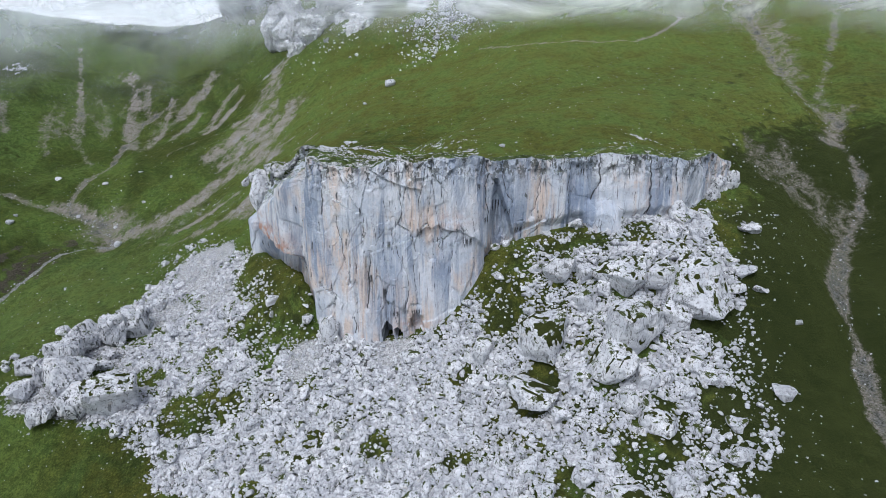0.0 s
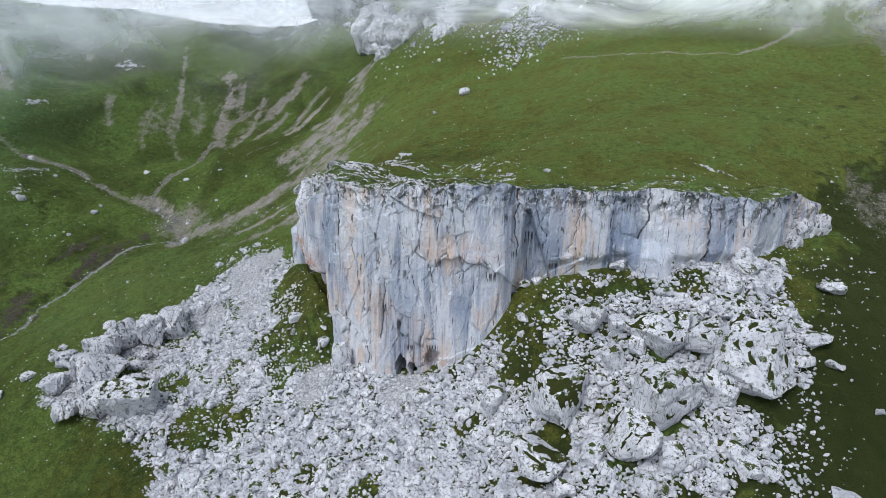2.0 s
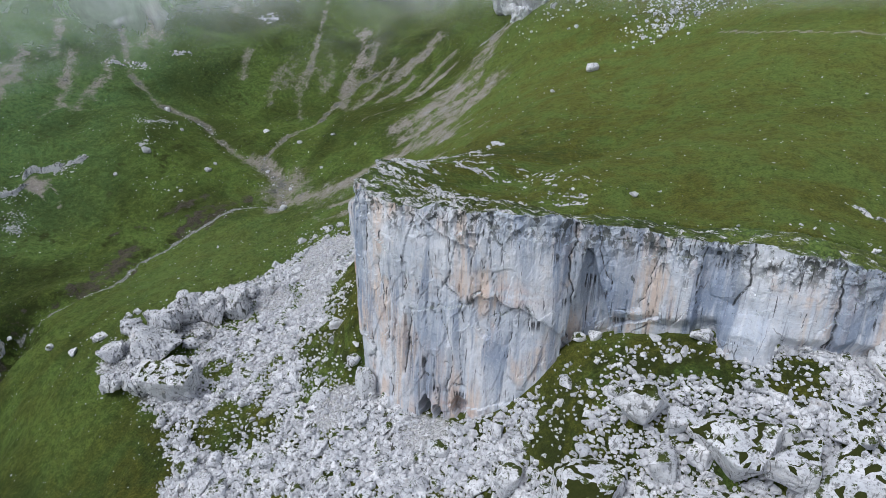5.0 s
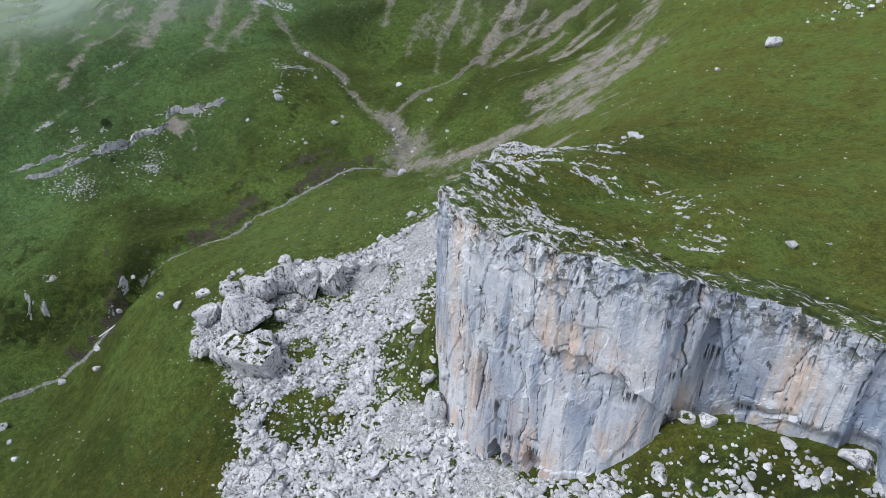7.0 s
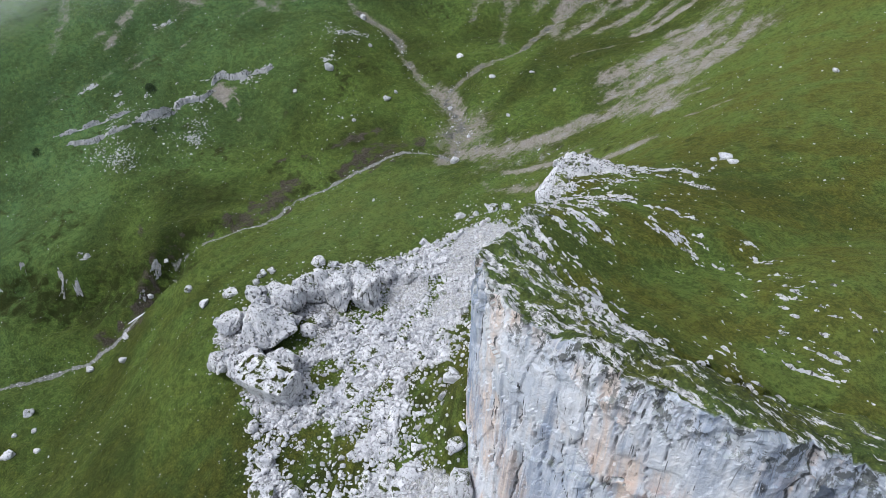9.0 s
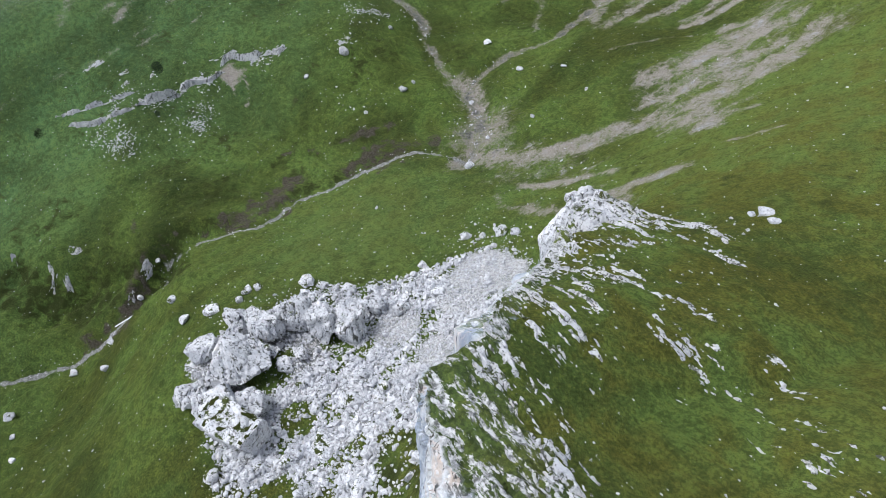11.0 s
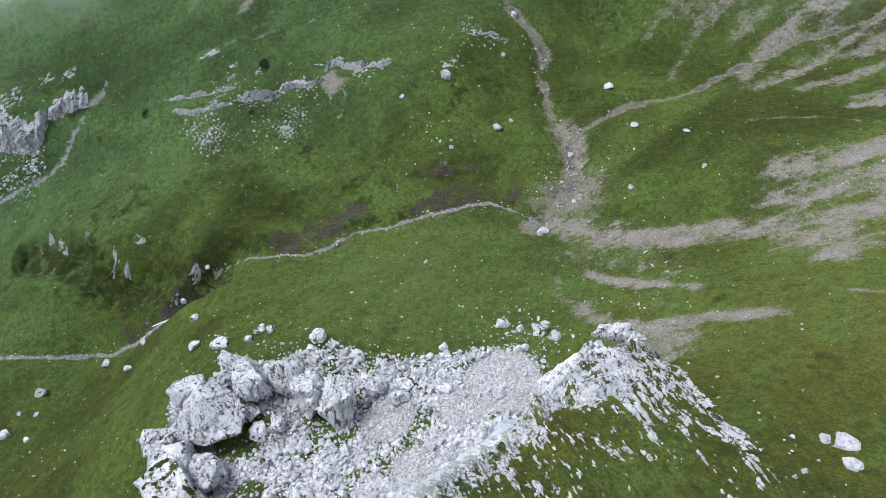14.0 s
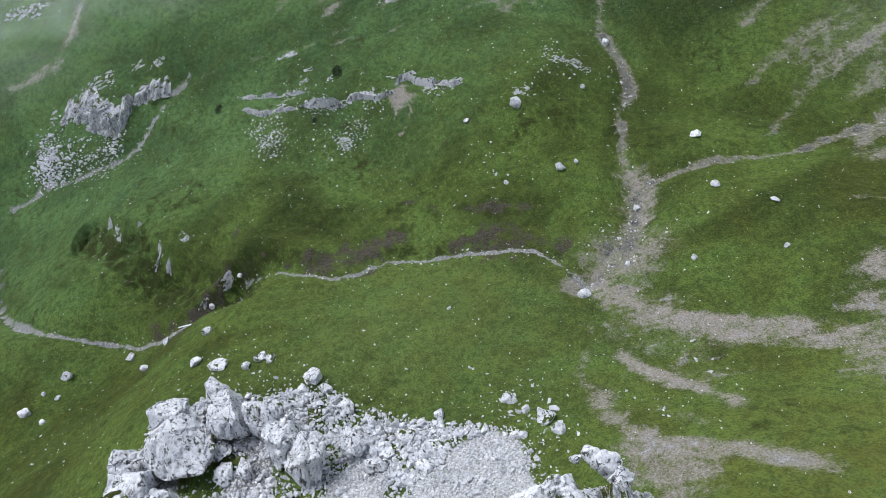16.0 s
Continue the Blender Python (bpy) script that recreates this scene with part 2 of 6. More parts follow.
    c = k.mix(k.math("MULTIPLY", spot, 0.8), c, (0.035, 0.045, 0.03))
    c = k.mix(k.step(fine, 0.30, 0.47, 0.42, 0.0), c, (0.15, 0.155, 0.17))
    c = k.mix(k.step(k.noise(k.scaled(1, 1, 0.6), 5.5, 4, 0.75), 0.55, 0.70, 0.0, 0.35), c, (0.76, 0.765, 0.78))
    v = k.edges(k.warped(k.scaled(1, 1, 0.22), 0.6, 1.2), 0.30)
    line = k.math("MULTIPLY", k.step(v, 0.003, 0.014, 1.0, 0.0), k.step(k.noise(p, 0.30, 3), 0.55, 0.63))
    c = k.mix(k.math("MULTIPLY", line, 0.6), c, (0.09, 0.09, 0.095))
    c = k.mix(k.math("MULTIPLY", k.attr("joint"), k.step(k.noise(p, 0.9, 4, 0.7), 0.42, 0.56, 0.0, 0.8)), c, (0.05, 0.052, 0.05))
    seam = k.math("MULTIPLY", k.step(k.attr("crack_d"), 0.04, 0.14, 1.0, 0.0), k.step(k.noise(on_wall(0.8, 0.5), 1.0, 4, 0.7), 0.38, 0.48))
    c = k.mix(k.math("MULTIPLY", seam, 0.92), c, (0.028, 0.030, 0.032))
    rim = k.math("MULTIPLY", k.attr("rim"), k.step(k.noise(k.warped(k.scaled(1, 1, 0.6), 0.8, 1.0), 0.8, 5, 0.75), 0.515, 0.56))
    c = k.mix(k.math("MULTIPLY", rim, 0.85), c, (0.055, 0.060, 0.050))
    g = k.math("MULTIPLY", k.step(k.up(), 0.45, 0.80), k.math("MULTIPLY", k.attr("turf"), k.step(k.noise(k.scaled(0.5, 0.9, 0.5), 1.0, 6, 0.75), 0.44, 0.49)))
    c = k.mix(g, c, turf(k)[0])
    crust = k.step(k.math("ADD", k.noise(k.warped(k.scaled(0.55, 1.5, 0.6), 0.8, 0.5), 1.0, 7, 0.72), k.attr("rocky")), 0.555, 0.585)
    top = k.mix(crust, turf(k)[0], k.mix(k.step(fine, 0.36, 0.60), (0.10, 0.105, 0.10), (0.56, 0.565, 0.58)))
    c = k.mix(k.attr("cap"), c, top)
    l.new(c, b.inputs["Base Color"])
    k.bump(b, k.math("ADD", k.math("MULTIPLY", fine, 0.8), k.math("ADD", k.math("MULTIPLY", drip, 0.4), k.math("MULTIPLY", thin, 0.6))), 0.6, 0.3)
    return m


def moss_material():
    m, n, l, b = material("moss_and_grass", 0.95)
    k = Nodes(n, l)
    c = k.mix(k.noise(k.pos.outputs["Position"], 2.6, 6, 0.85), (0.010, 0.017, 0.004), (0.060, 0.066, 0.018))
    l.new(c, b.inputs["Base Color"])
    b.inputs["Specular IOR Level"].default_value = 0.08
    k.bump(b, k.noise(k.pos.outputs["Position"], 7, 4, 0.8), 0.8, 0.1)
    return m


M_GROUND = ground_material()
M_MOSS = moss_material()
M_CLIFF = cliff_material()
M_BOULDER = limestone("boulder_limestone", 0.7, 0.95, 1.0)
M_KARST = limestone("karst_limestone", 1.0, 0.45, 0.92)
M_STONE = limestone("scree_limestone", 0.35, 0.12, 1.06, True)
M_RIB = limestone("rib_limestone", 0.5, 0.3, 1.0, True)
M_STRIP = limestone("strip_limestone", 1.0, 0.95, 0.86)
M_DOME = limestone("dome_limestone", 0.7, 0.3, 1.08)
M_PALE = limestone("misty_limestone", 0.5, 0.35, 1.1)
M_BANK = limestone("bank_limestone", 0.6, 0.8, 0.62)
M_FAR = limestone("crag_limestone", 0.9, 1.0, 0.74)

# ---- the lie of the land ----
# broad hills and hollows: x, y, radius, height
HILLS = [
    (80, 255, 110, 29.8), (-250, 255, 110, 42.2), (25, 365, 110, 23.8), (-110, 120, 65, -12.7), (-215, 120, 65, 16.1), (-75, 15, 65, -17.8),
    (-145, 400, 65, -30.9), (-250, 15, 65, 22.5), (65, -20, 65, -8.5),
]
KNOLLS = [
    (-96, 200, 40, -16.6), (-8, 134, 40, 3.0), (-162, 24, 40, -12.5), (-118, 310, 40, 8.2), (-96, 420, 40, -17.0), (102, 112, 40, 8.5),
    (-250, 222, 40, 17.9), (80, 266, 40, -4.6), (102, 354, 40, 13.8), (-162, 266, 40, 9.3), (-52, 288, 40, 8.6), (-228, 68, 40, 12.2),
    (-228, 156, 40, 9.8), (-8, 244, 40, 6.5), (-8, 310, 40, 5.5), (-8, -20, 40, -3.8), (-74, 244, 40, -2.4), (-118, 24, 40, -3.8),
    (-162, 310, 40, 2.4), (-152, 308, 36, -5.0), (-112, 318, 30, -3.0), (-86, 304, 26, 3.0), (-184, 200, 40, 1.8),
]
SWELLS = [
    (30, 106, 24, 11.5), (-68, 148, 24, -2.5), (72, 190, 24, -2.8), (-82, 92, 24, 13.6), (-124, 162, 24, 4.3), (-96, 190, 24, 7.0),
    (16, 148, 24, 6.8), (-96, 78, 24, -10.9), (-124, 78, 24, 4.2), (-54, 106, 24, -2.5), (-138, 148, 24, 3.8), (-40, 162, 24, 3.5),
    (30, 176, 24, 4.5), (58, 134, 24, 4.6), (-82, 190, 24, 6.5), (-54, 190, 24, -3.1), (72, 106, 24, -6.3), (-138, 106, 24, 2.6),
    (-96, 162, 24, -2.1), (30, 64, 24, 1.3), (-12, 190, 24, 0.9), (58, 78, 24, -1.2), (-12, 64, 24, -1.0),
]
BUMPS = [
    (4, 92, 6, -3.0),     (9, 92, 12, 8.1), (-5, 92, 12, -1.2), (-26, 99, 12, 3.3), (-33, 85, 12, -2.8), (16, 113, 12, -5.1), (37, 113, 12, -4.0),
    (-33, 113, 12, 2.0), (51, 99, 12, 1.4), (9, 85, 12, -4.3), (-5, 106, 12, -5.0), (23, 85, 12, 1.0), (58, 92, 12, 3.5),
    (2, 113, 12, 3.0), (58, 113, 12, 1.8),
]
DIPS = [
    (-144, 230, 24, -3.2), (5, 222, 28, -3.2), (-171, 65, 14, -2.3), (-82, 132, 16, 2.1), (-151, 181, 40, -1.0), (-61, 169, 16, -1.7), (-83, 98, 10, -3.1),
    (-106, 88, 14, 2.0), (-83, 186, 10, -2.3), (-116, 69, 14, -2.6), (-140, 129, 14, -2.2), (-112, 184, 14, 1.9), (-35, 98, 10, -0.8), (-95, 151, 14, 1.5),
    (-68, 198, 10, 1.5), (-32, 124, 10, -1.4),
]
RISES = [
    (30, 164, 28, -1.2), (-51, 85, 10, 1.1), (-156, 109, 14, 2.2), (46, 75, 16, -1.3), (-16, 193, 16, -1.1), (-46, 187, 10, 1.2), (-135, 67, 14, 1.1),
    (-57, 234, 28, 1.0), (-136, 254, 14, 1.1), (-140, 188, 14, -1.5), (-90, 94, 10, 1.6), (-42, 170, 10, -0.7), (-89, 212, 10, 0.8), (-39, 138, 10, -0.7), (-149, 102, 14, -1.3),
]
# the cliff's line from west to east: x, y, height of the wall
CLIFF = [
    (-52, 178, 0), (-48, 160, 0), (-45, 148, 0.5), (-42.5, 140, 8), (-39.5, 130, 14), (-35, 121, 18), (-29.5, 112, 21.5), (-25.5, 104.5, 27),
    (-21, 98.5, 29), (-15, 96.3, 29.8), (-8, 95.6, 30.3), (-1, 96, 27.5), (4.5, 97.4, 22), (8.2, 100.6, 16), (14, 101.2, 13.8), (21, 101.3, 11.5),
    (27, 100.6, 11.3), (34, 101.3, 10.2), (40.5, 104.5, 8.8), (46, 110.5, 8), (51.5, 114.3, 3), (56, 118, 0), (78, 128, 0),
]
# beds and tracks, downhill or along
STREAM = [(-87, 156), (-90, 154), (-96, 150), (-98, 145), (-101, 139), (-102, 132), (-104, 125), (-103, 120), (-102, 114), (-105, 109), (-109, 104),
          (-111, 97), (-108, 95), (-106, 90), (-105, 86), (-105, 81), (-107, 75), (-110, 69), (-112, 63), (-114, 56), (-120, 46), (-130, 36), (-140, 10)]
GULLY = [(-185, 196), (-166, 182), (-150, 178), (-141, 180), (-131, 179), (-126, 174), (-117, 172), (-108, 170), (-100, 169), (-92, 165), (-88, 160), (-86, 155)]
EAST_GULLY = [(-98, 238), (-105, 226), (-106, 212), (-105, 193), (-106, 180), (-105, 172), (-98, 168)]
WEST_BECK = [(-179, 80), (-177, 73), (-174, 69), (-170.6, 66.6), (-167.4, 64.4), (-165.5, 58), (-166.8, 49), (-169, 40.5), (-168, 30), (-161, 18), (-150, 0)]
SIDE_BECK = [(-150, 30), (-134, 36), (-126, 41), (-120, 47), (-116, 53)]
DRY_GULLY = [(92, 215), (87, 194), (83, 164), (80, 143), (80, 129), (79, 118), (76, 112), (68, 102), (61, 90), (60, 82), (58, 73), (56, 60)]
FORK = [(112, 205), (109, 190), (95, 165), (84, 147), (81, 129)]
TRAIL = [(40, 222), (55, 213), (63, 208), (68, 202), (69, 198), (62, 191), (53, 184.6), (42, 183.4), (34, 184), (28, 186), (19, 191), (11, 198)]
RUNNEL = [(-52, 250), (-56, 243), (-59, 238), (-63, 234)]
# bare fans and scars: points and half width
FANS = [
    ([(-85, 157.5), (-75, 161), (-69.5, 166.5), (-63.5, 174.3), (-57, 178.5), (-50, 181)], 2.5, 0.8), ([(-60, 178.5), (-53, 178), (-48, 177)], 2.8, 0.8),
    ([(-64.7, 184), (-60.8, 189.5), (-55.7, 194.4), (-50, 198)], 2.4, 0.76), ([(-69, 189.5), (-65.4, 194.4), (-63, 201), (-60.6, 206), (-57.4, 212)], 2.8, 0.85),
    ([(-61.5, 194), (-57.8, 198.3), (-52.6, 205)], 2.9, 0.74), ([(-67.5, 211), (-61, 216.5)], 2.2, 0.74), ([(-57, 180), (-50.7, 190), (-49, 200), (-48, 211)], 3.2, 0.78),
    ([(-66, 196), (-63.5, 207), (-60.6, 219.4), (-58.5, 236)], 3.2, 0.76), ([(-57.4, 233), (-54.7, 243), (-52.8, 250)], 0.9, 0.8), ([(-50.8, 177.6), (-45, 184)], 0.9, 0.6),
    ([(-85.6, 196.4), (-79, 206), (-67.5, 211)], 0.5, 0.6),
]
LOW_FANS = [
    ([(-67.4, 154), (-61, 157), (-57, 159), (-53.2, 161)], 1.1, 0.85), ([(-61.2, 148.4), (-55, 147.8), (-49, 150.5), (-46.6, 153.2), (-44.5, 157), (-41.7, 159.6)], 1.4, 0.8),
    ([(-48, 148.4), (-45.5, 150.8)], 2.6, 0.75), ([(-46, 149.6), (-42, 148.2)], 2.0, 0.72), ([(-54.4, 153.3), (-51.4, 155.4)], 0.9, 0.5), ([(-84, 161), (-75, 160), (-66, 160)], 5.0, 0.44), ([(-38.8, 168.6), (-33.5, 171.7)], 0.6, 0.9),
    ([(-50, 180), (-44.5, 179), (-42, 181)], 0.6, 0.7), ([(-70.6, 150), (-66, 147.5), (-60, 148)], 0.5, 0.6),
    ([(-86.2, 155.2), (-87.8, 158.4), (-91, 163.3), (-97.7, 168.3), (-102.6, 171.4), (-108, 170.2)], 2.4, 0.75),
]
SCARS = [
    ([(-128, 203.6), (-133, 213)], 0.8, 0.6), ([(-126.6, 213), (-132.5, 224)], 2.0, 0.55), ([(-120, 214.6), (-126, 227), (-129.8, 237), (-135.7, 252)], 1.0, 0.72),
    ([(-115, 220.7), (-121.8, 233)], 1.6, 0.62), ([(-106.8, 218), (-109.7, 229), (-111.6, 240), (-116, 246)], 2.3, 0.8), ([(-104.6, 230), (-108.8, 243.5)], 1.8, 0.62),
    ([(-92.6, 229), (-89, 240), (-85.6, 248.7)], 2.0, 0.75), ([(-80, 216), (-76.5, 233), (-74, 237)], 1.6, 0.75), ([(-97, 222), (-98, 236)], 2.6, 0.5),
    ([(-119, 208.7), (-124, 217), (-125, 224)], 1.8, 0.66), ([(-114.5, 216.6), (-119.7, 223)], 2.4, 0.6),
]
SLOPE_SCARS = [
    ([(-110.5, 198), (-117, 205.7), (-119.6, 210)], 0.7, 0.6), ([(-127, 202.4), (-131, 212), (-133, 223)], 1.6, 0.6), ([(-78.7, 213.5), (-76, 219), (-72.8, 225), (-70, 229)], 1.3, 0.85),
    ([(-97.3, 206.5), (-97.4, 223), (-91.6, 232.5)], 1.8, 0.6), ([(-102, 209.4), (-107.4, 219.3), (-106.2, 226.4)], 1.6, 0.7), ([(-189, 220), (-173, 195)], 2.4, 0.6),
    ([(-183, 141), (-188, 150), (-190, 158)], 2.0, 0.6), ([(-172, 162), (-178, 169)], 2.2, 0.6), ([(-172.5, 103.4), (-174.3, 117.4), (-175.3, 132)], 0.5, 0.6), ([(-190, 104.5), (-196.5, 111), (-210, 117)], 1.6, 0.55),
]
EAST_SCARS = [
    ([(-108, 242), (-106, 235)], 1.3), ([(-99, 238), (-96, 222), (-96, 208)], 1.2), ([(-86, 229), (-90, 212)], 1.4), ([(-172, 240), (-163, 231)], 2.0),
    ([(-187, 212), (-173, 200)], 2.2), ([(62, 124), (66, 117), (71, 109)], 4.2, 0.56), ([(84, 160), (90, 185)], 3.4, 0.6), ([(78, 128), (84, 137)], 2.2),
    ([(86, 190), (94, 220)], 4.0, 0.62),
]
WEST_SCARS = [
    ([(-150.2, 131.6), (-147.4, 132.8)], 1.7, 0.9), ([(-147, 134.4), (-142, 132.9), (-139.6, 130.7)], 0.4, 0.9), ([(-146.9, 130.8), (-142.6, 129.6)], 0.3, 0.9),
    ([(-194, 166), (-188, 154), (-183, 143)], 2.4), ([(-194, 133), (-188, 125), (-182, 117)], 1.3), ([(-184, 176), (-176, 165), (-169, 157)], 1.8), ([(-175, 183), (-169, 172), (-165, 158)], 1.6),
    ([(-163, 166), (-168, 155), (-169, 136), (-171, 120), (-174, 106)], 0.4, 0.62), ([(-218, 46), (-208, 44), (-201, 40), (-200, 26)], 1.8),
    ([(-147, 218), (-140, 205)], 1.2), ([(-178, 122), (-180, 135), (-181, 150)], 0.6, 0.6), ([(-186, 112), (-190, 128), (-192, 146)], 0.8, 0.62), ([(-197, 128), (-203, 146)], 1.0, 0.6), ([(-205, 160), (-196, 145)], 1.6), ([(-179.5, 35.5), (-175, 39)], 1.0, 0.5), ([(-176.9, 79.7), (-176, 86), (-174.6, 95), (-173.9, 105)], 0.25, 0.55), ([(-200, 185), (-188, 172)], 1.6),
]
# the boulder field below the wall
SCREE = [
    (-50, 139), (-58, 137), (-63, 127), (-68, 118), (-72, 112), (-73, 104), (-73, 95), (-68, 89), (-59, 88), (-50, 86), (-44, 81), (-41, 74), (-34, 66),
    (-10, 54), (20, 50), (34, 56), (43, 67), (46, 80), (45, 92), (45, 105), (38, 104), (28, 99.5), (18, 99.5), (10, 97), (6, 94.5), (0, 93), (-12, 93.5),
    (-20, 95), (-26, 101), (-33, 112), (-40, 124), (-44, 133),
]
# turf that shows between the stones: x, y, radius
LAWNS = [
    (9, 89, 3.0), (3, 83, 1.6), (11, 94, 3.8), (15, 79, 2.0), (25, 97, 2.6), (31, 97, 2.6), (-31, 106, 4.6), (-28, 101, 4.2), (-35, 112, 4.0), (-38, 117, 3.0),
    (-42, 89, 5.0), (-36, 89, 3.0), (-10, 75, 2.6), (26, 66, 4.5), (29, 70, 2.6), (16, 63, 2.4), (13, 97, 4.5), (19, 98, 4.0),
]
FOOT_LAWNS = [
    (-52, 98, 2.6), (-62, 98, 3.0), (-24, 103, 3.0), (38, 71, 4.0), (41, 84, 3.2), (-28, 72, 2.6), (-20, 78, 1.6), (2, 70, 1.8), (-58, 83.5, 3.2), (-33, 109, 3.4),
    (-31, 100, 4.2), (-35, 104, 3.4), (-37, 113, 3.0), (-30, 95, 2.4), (-27, 98, 3.2), (-23.5, 96, 2.4), (8, 93.5, 2.6), (16, 97, 3.0), (21, 97.5, 3.0),
]
# hill shading painted on as darker turf: x, y, radius
HILL_SHADES = [
    (-126, 155, 8), (-125, 163, 7), (-107, 146, 5), (-114, 134, 5), (-131, 109, 9), (-137, 84, 8), (-133, 121, 8), (-138, 198, 9), (-115, 196, 8), (-116, 178, 7), (-95, 153, 4),
    (-70, 170, 4), (-63, 164, 4), (-48, 163, 6), (-79, 168, 4), (-113, 99, 6), (-121, 90, 7), (-138, 77, 7), (-119, 87, 7), (-119, 112, 8), (-117, 129, 6),
]
FINE = [(-54.5, 132.5, 6.5), (-52, 127, 5.0), (-46, 118, 4.5), (-23, 92, 4.0), (-50, 133, 5.0), (-56, 117, 5.0), (-8, 91, 4.0)]


def lattice(i, j, seed):
    h = np.sin(i * 127.1 + j * 311.7 + seed * 74.7) * 43758.5453
    return h - np.floor(h)


def value_noise(x, y, seed=0):
    i, j = np.floor(x), np.floor(y)
    f, g = x - i, y - j
    f, g = f * f * (3 - 2 * f), g * g * (3 - 2 * g)
    a, b = lattice(i, j, seed), lattice(i + 1, j, seed)
    c, d = lattice(i, j + 1, seed), lattice(i + 1, j + 1, seed)
    return (a * (1 - f) + b * f) * (1 - g) + (c * (1 - f) + d * f) * g - 0.5


def fbm(x, y, octaves=4, seed=0, gain=0.5):
    out, amp = 0.0, 1.0
    for k in range(octaves):
        out = out + amp * value_noise(x * 2.03 ** k + 17.3 * k, y * 2.03 ** k - 9.1 * k, seed + k)
        amp *= gain
    return out


def facets(u, v, seed=0, tilt=1.0):
    """Broken plates: each cell of the plane stands at its own height and leans its own way. Also gives the distance to the next cell."""
    i0, j0 = np.floor(u), np.floor(v)
    first, second, out = np.full(u.shape, 9.0), np.full(u.shape, 9.0), np.zeros(u.shape)
    for di in (-1, 0, 1):
        for dj in (-1, 0, 1):
            i, j = i0 + di, j0 + dj
            du, dv = u - i - lattice(i, j, seed), v - j - lattice(i, j, seed + 1)
            d = du * du + dv * dv
            value = lattice(i, j, seed + 2) - 0.5 + tilt * (du * (lattice(i, j, seed + 3) - 0.5) + dv * (lattice(i, j, seed + 4) - 0.5))
            near = d < first
            second = np.where(near, first, np.minimum(second, d))
            out, first = np.where(near, value, out), np.where(near, d, first)
    return out, np.sqrt(second) - np.sqrt(first)


def smooth(v, lo, hi):
    f = np.clip((v - lo) / (hi - lo), 0, 1)
    return f * f * (3 - 2 * f)


def inside(x, y, poly):
    r = np.zeros(x.shape, bool)
    for (x1, y1, *_), (x2, y2, *_) in zip(poly, poly[1:] + poly[:1]):
        if y1 != y2:
            r ^= ((y1 > y) != (y2 > y)) & (x < (x2 - x1) * (y - y1) / (y2 - y1) + x1)
    return r


def away(x, y, line):
    """Distance from a polyline."""
    best = np.full(x.shape, 1e9)
    for (x1, y1, *_), (x2, y2, *_) in zip(line[:-1], line[1:]):
        dx, dy = x2 - x1, y2 - y1
        f = np.clip(((x - x1) * dx + (y - y1) * dy) / (dx * dx + dy * dy), 0, 1)
        best = np.minimum(best, np.hypot(x - x1 - f * dx, y - y1 - f * dy))
    return best


def spread(line, n):
    return np.array([[a[i] + (b[i] - a[i]) * k / n for i in range(len(a))] for a, b in zip(line[:-1], line[1:]) for k in range(n)] + [list(line[-1])], float)


WALL_SPOTS = spread(CLIFF, 14)


def set_back(line, d):
    """The line moved to its left by d."""
    out = []
    for i, (x, y, *h) in enumerate(line):
        (x0, y0, *_), (x1, y1, *_) = line[max(0, i - 1)], line[min(len(line) - 1, i + 1)]
        k = d / math.hypot(x1 - x0, y1 - y0)
        out.append((x - (y1 - y0) * k, y + (x1 - x0) * k, *h))
    return out


BENCH = set_back(CLIFF, 4.2) + [(78, 200, 0), (-52, 200, 0)]


def bench(x, y, whole=False):
    """How far the ground behind the wall stands above the ground before it."""
    out = np.zeros(x.shape)
    m = (x > -60) & (x < 80) & (y > 90) & (y < 200)
    if not whole:
        m[m] = inside(x[m], y[m], BENCH)
    px, py = x[m], y[m]
    res = np.zeros(px.shape)
    for i in range(0, len(px), 20000):
        d2 = (px[i:i + 20000, None] - WALL_SPOTS[:, 0]) ** 2 + (py[i:i + 20000, None] - WALL_SPOTS[:, 1]) ** 2
        w = 1 / (d2 + 0.3) ** 2
        res[i:i + 20000] = (w * WALL_SPOTS[:, 2]).sum(1) / w.sum(1) * np.clip(1 - d2.min(1) / 55 ** 2, 0, 1) ** 2
    # the wedge of rock at the western end, sheer to the west and north, sinking into turf to the east
    east = px - np.interp(py, [112, 121, 130, 140, 148], [-29.5, -35, -39.5, -42.5, -45])
    brink = 138 - (px + 22) * 4 / 22 - py
    res = res + 3.4 * smooth(py, 121.5, 125.5) * np.exp(-(np.clip(east, 0, 60) / 10) ** 1.5) * smooth(brink, -0.8, 0.8) * smooth(px, -16, -24)
    # the notch between that wedge and the prow
    res = res - 4.4 * np.exp(-((py - 128.2 - 0.25 * (px + 36)) / 1.9) ** 2) * smooth(px, -31.5, -35.5)
    out[m] = res
    return out


BEDS = [(STREAM, 3.0, 0.8), (GULLY, 4.5, 1.2), (EAST_GULLY, 4.0, 0.9), (WEST_BECK, 4.0, 1.5), (SIDE_BECK, 3.0, 0.8), (DRY_GULLY, 5.0, 1.3), (FORK, 5.0, 1.0)]


RAVINE = [(-144, 61), (-136, 69), (-131, 75), (-124, 80), (-119, 86), (-114, 94), (-110, 102)]


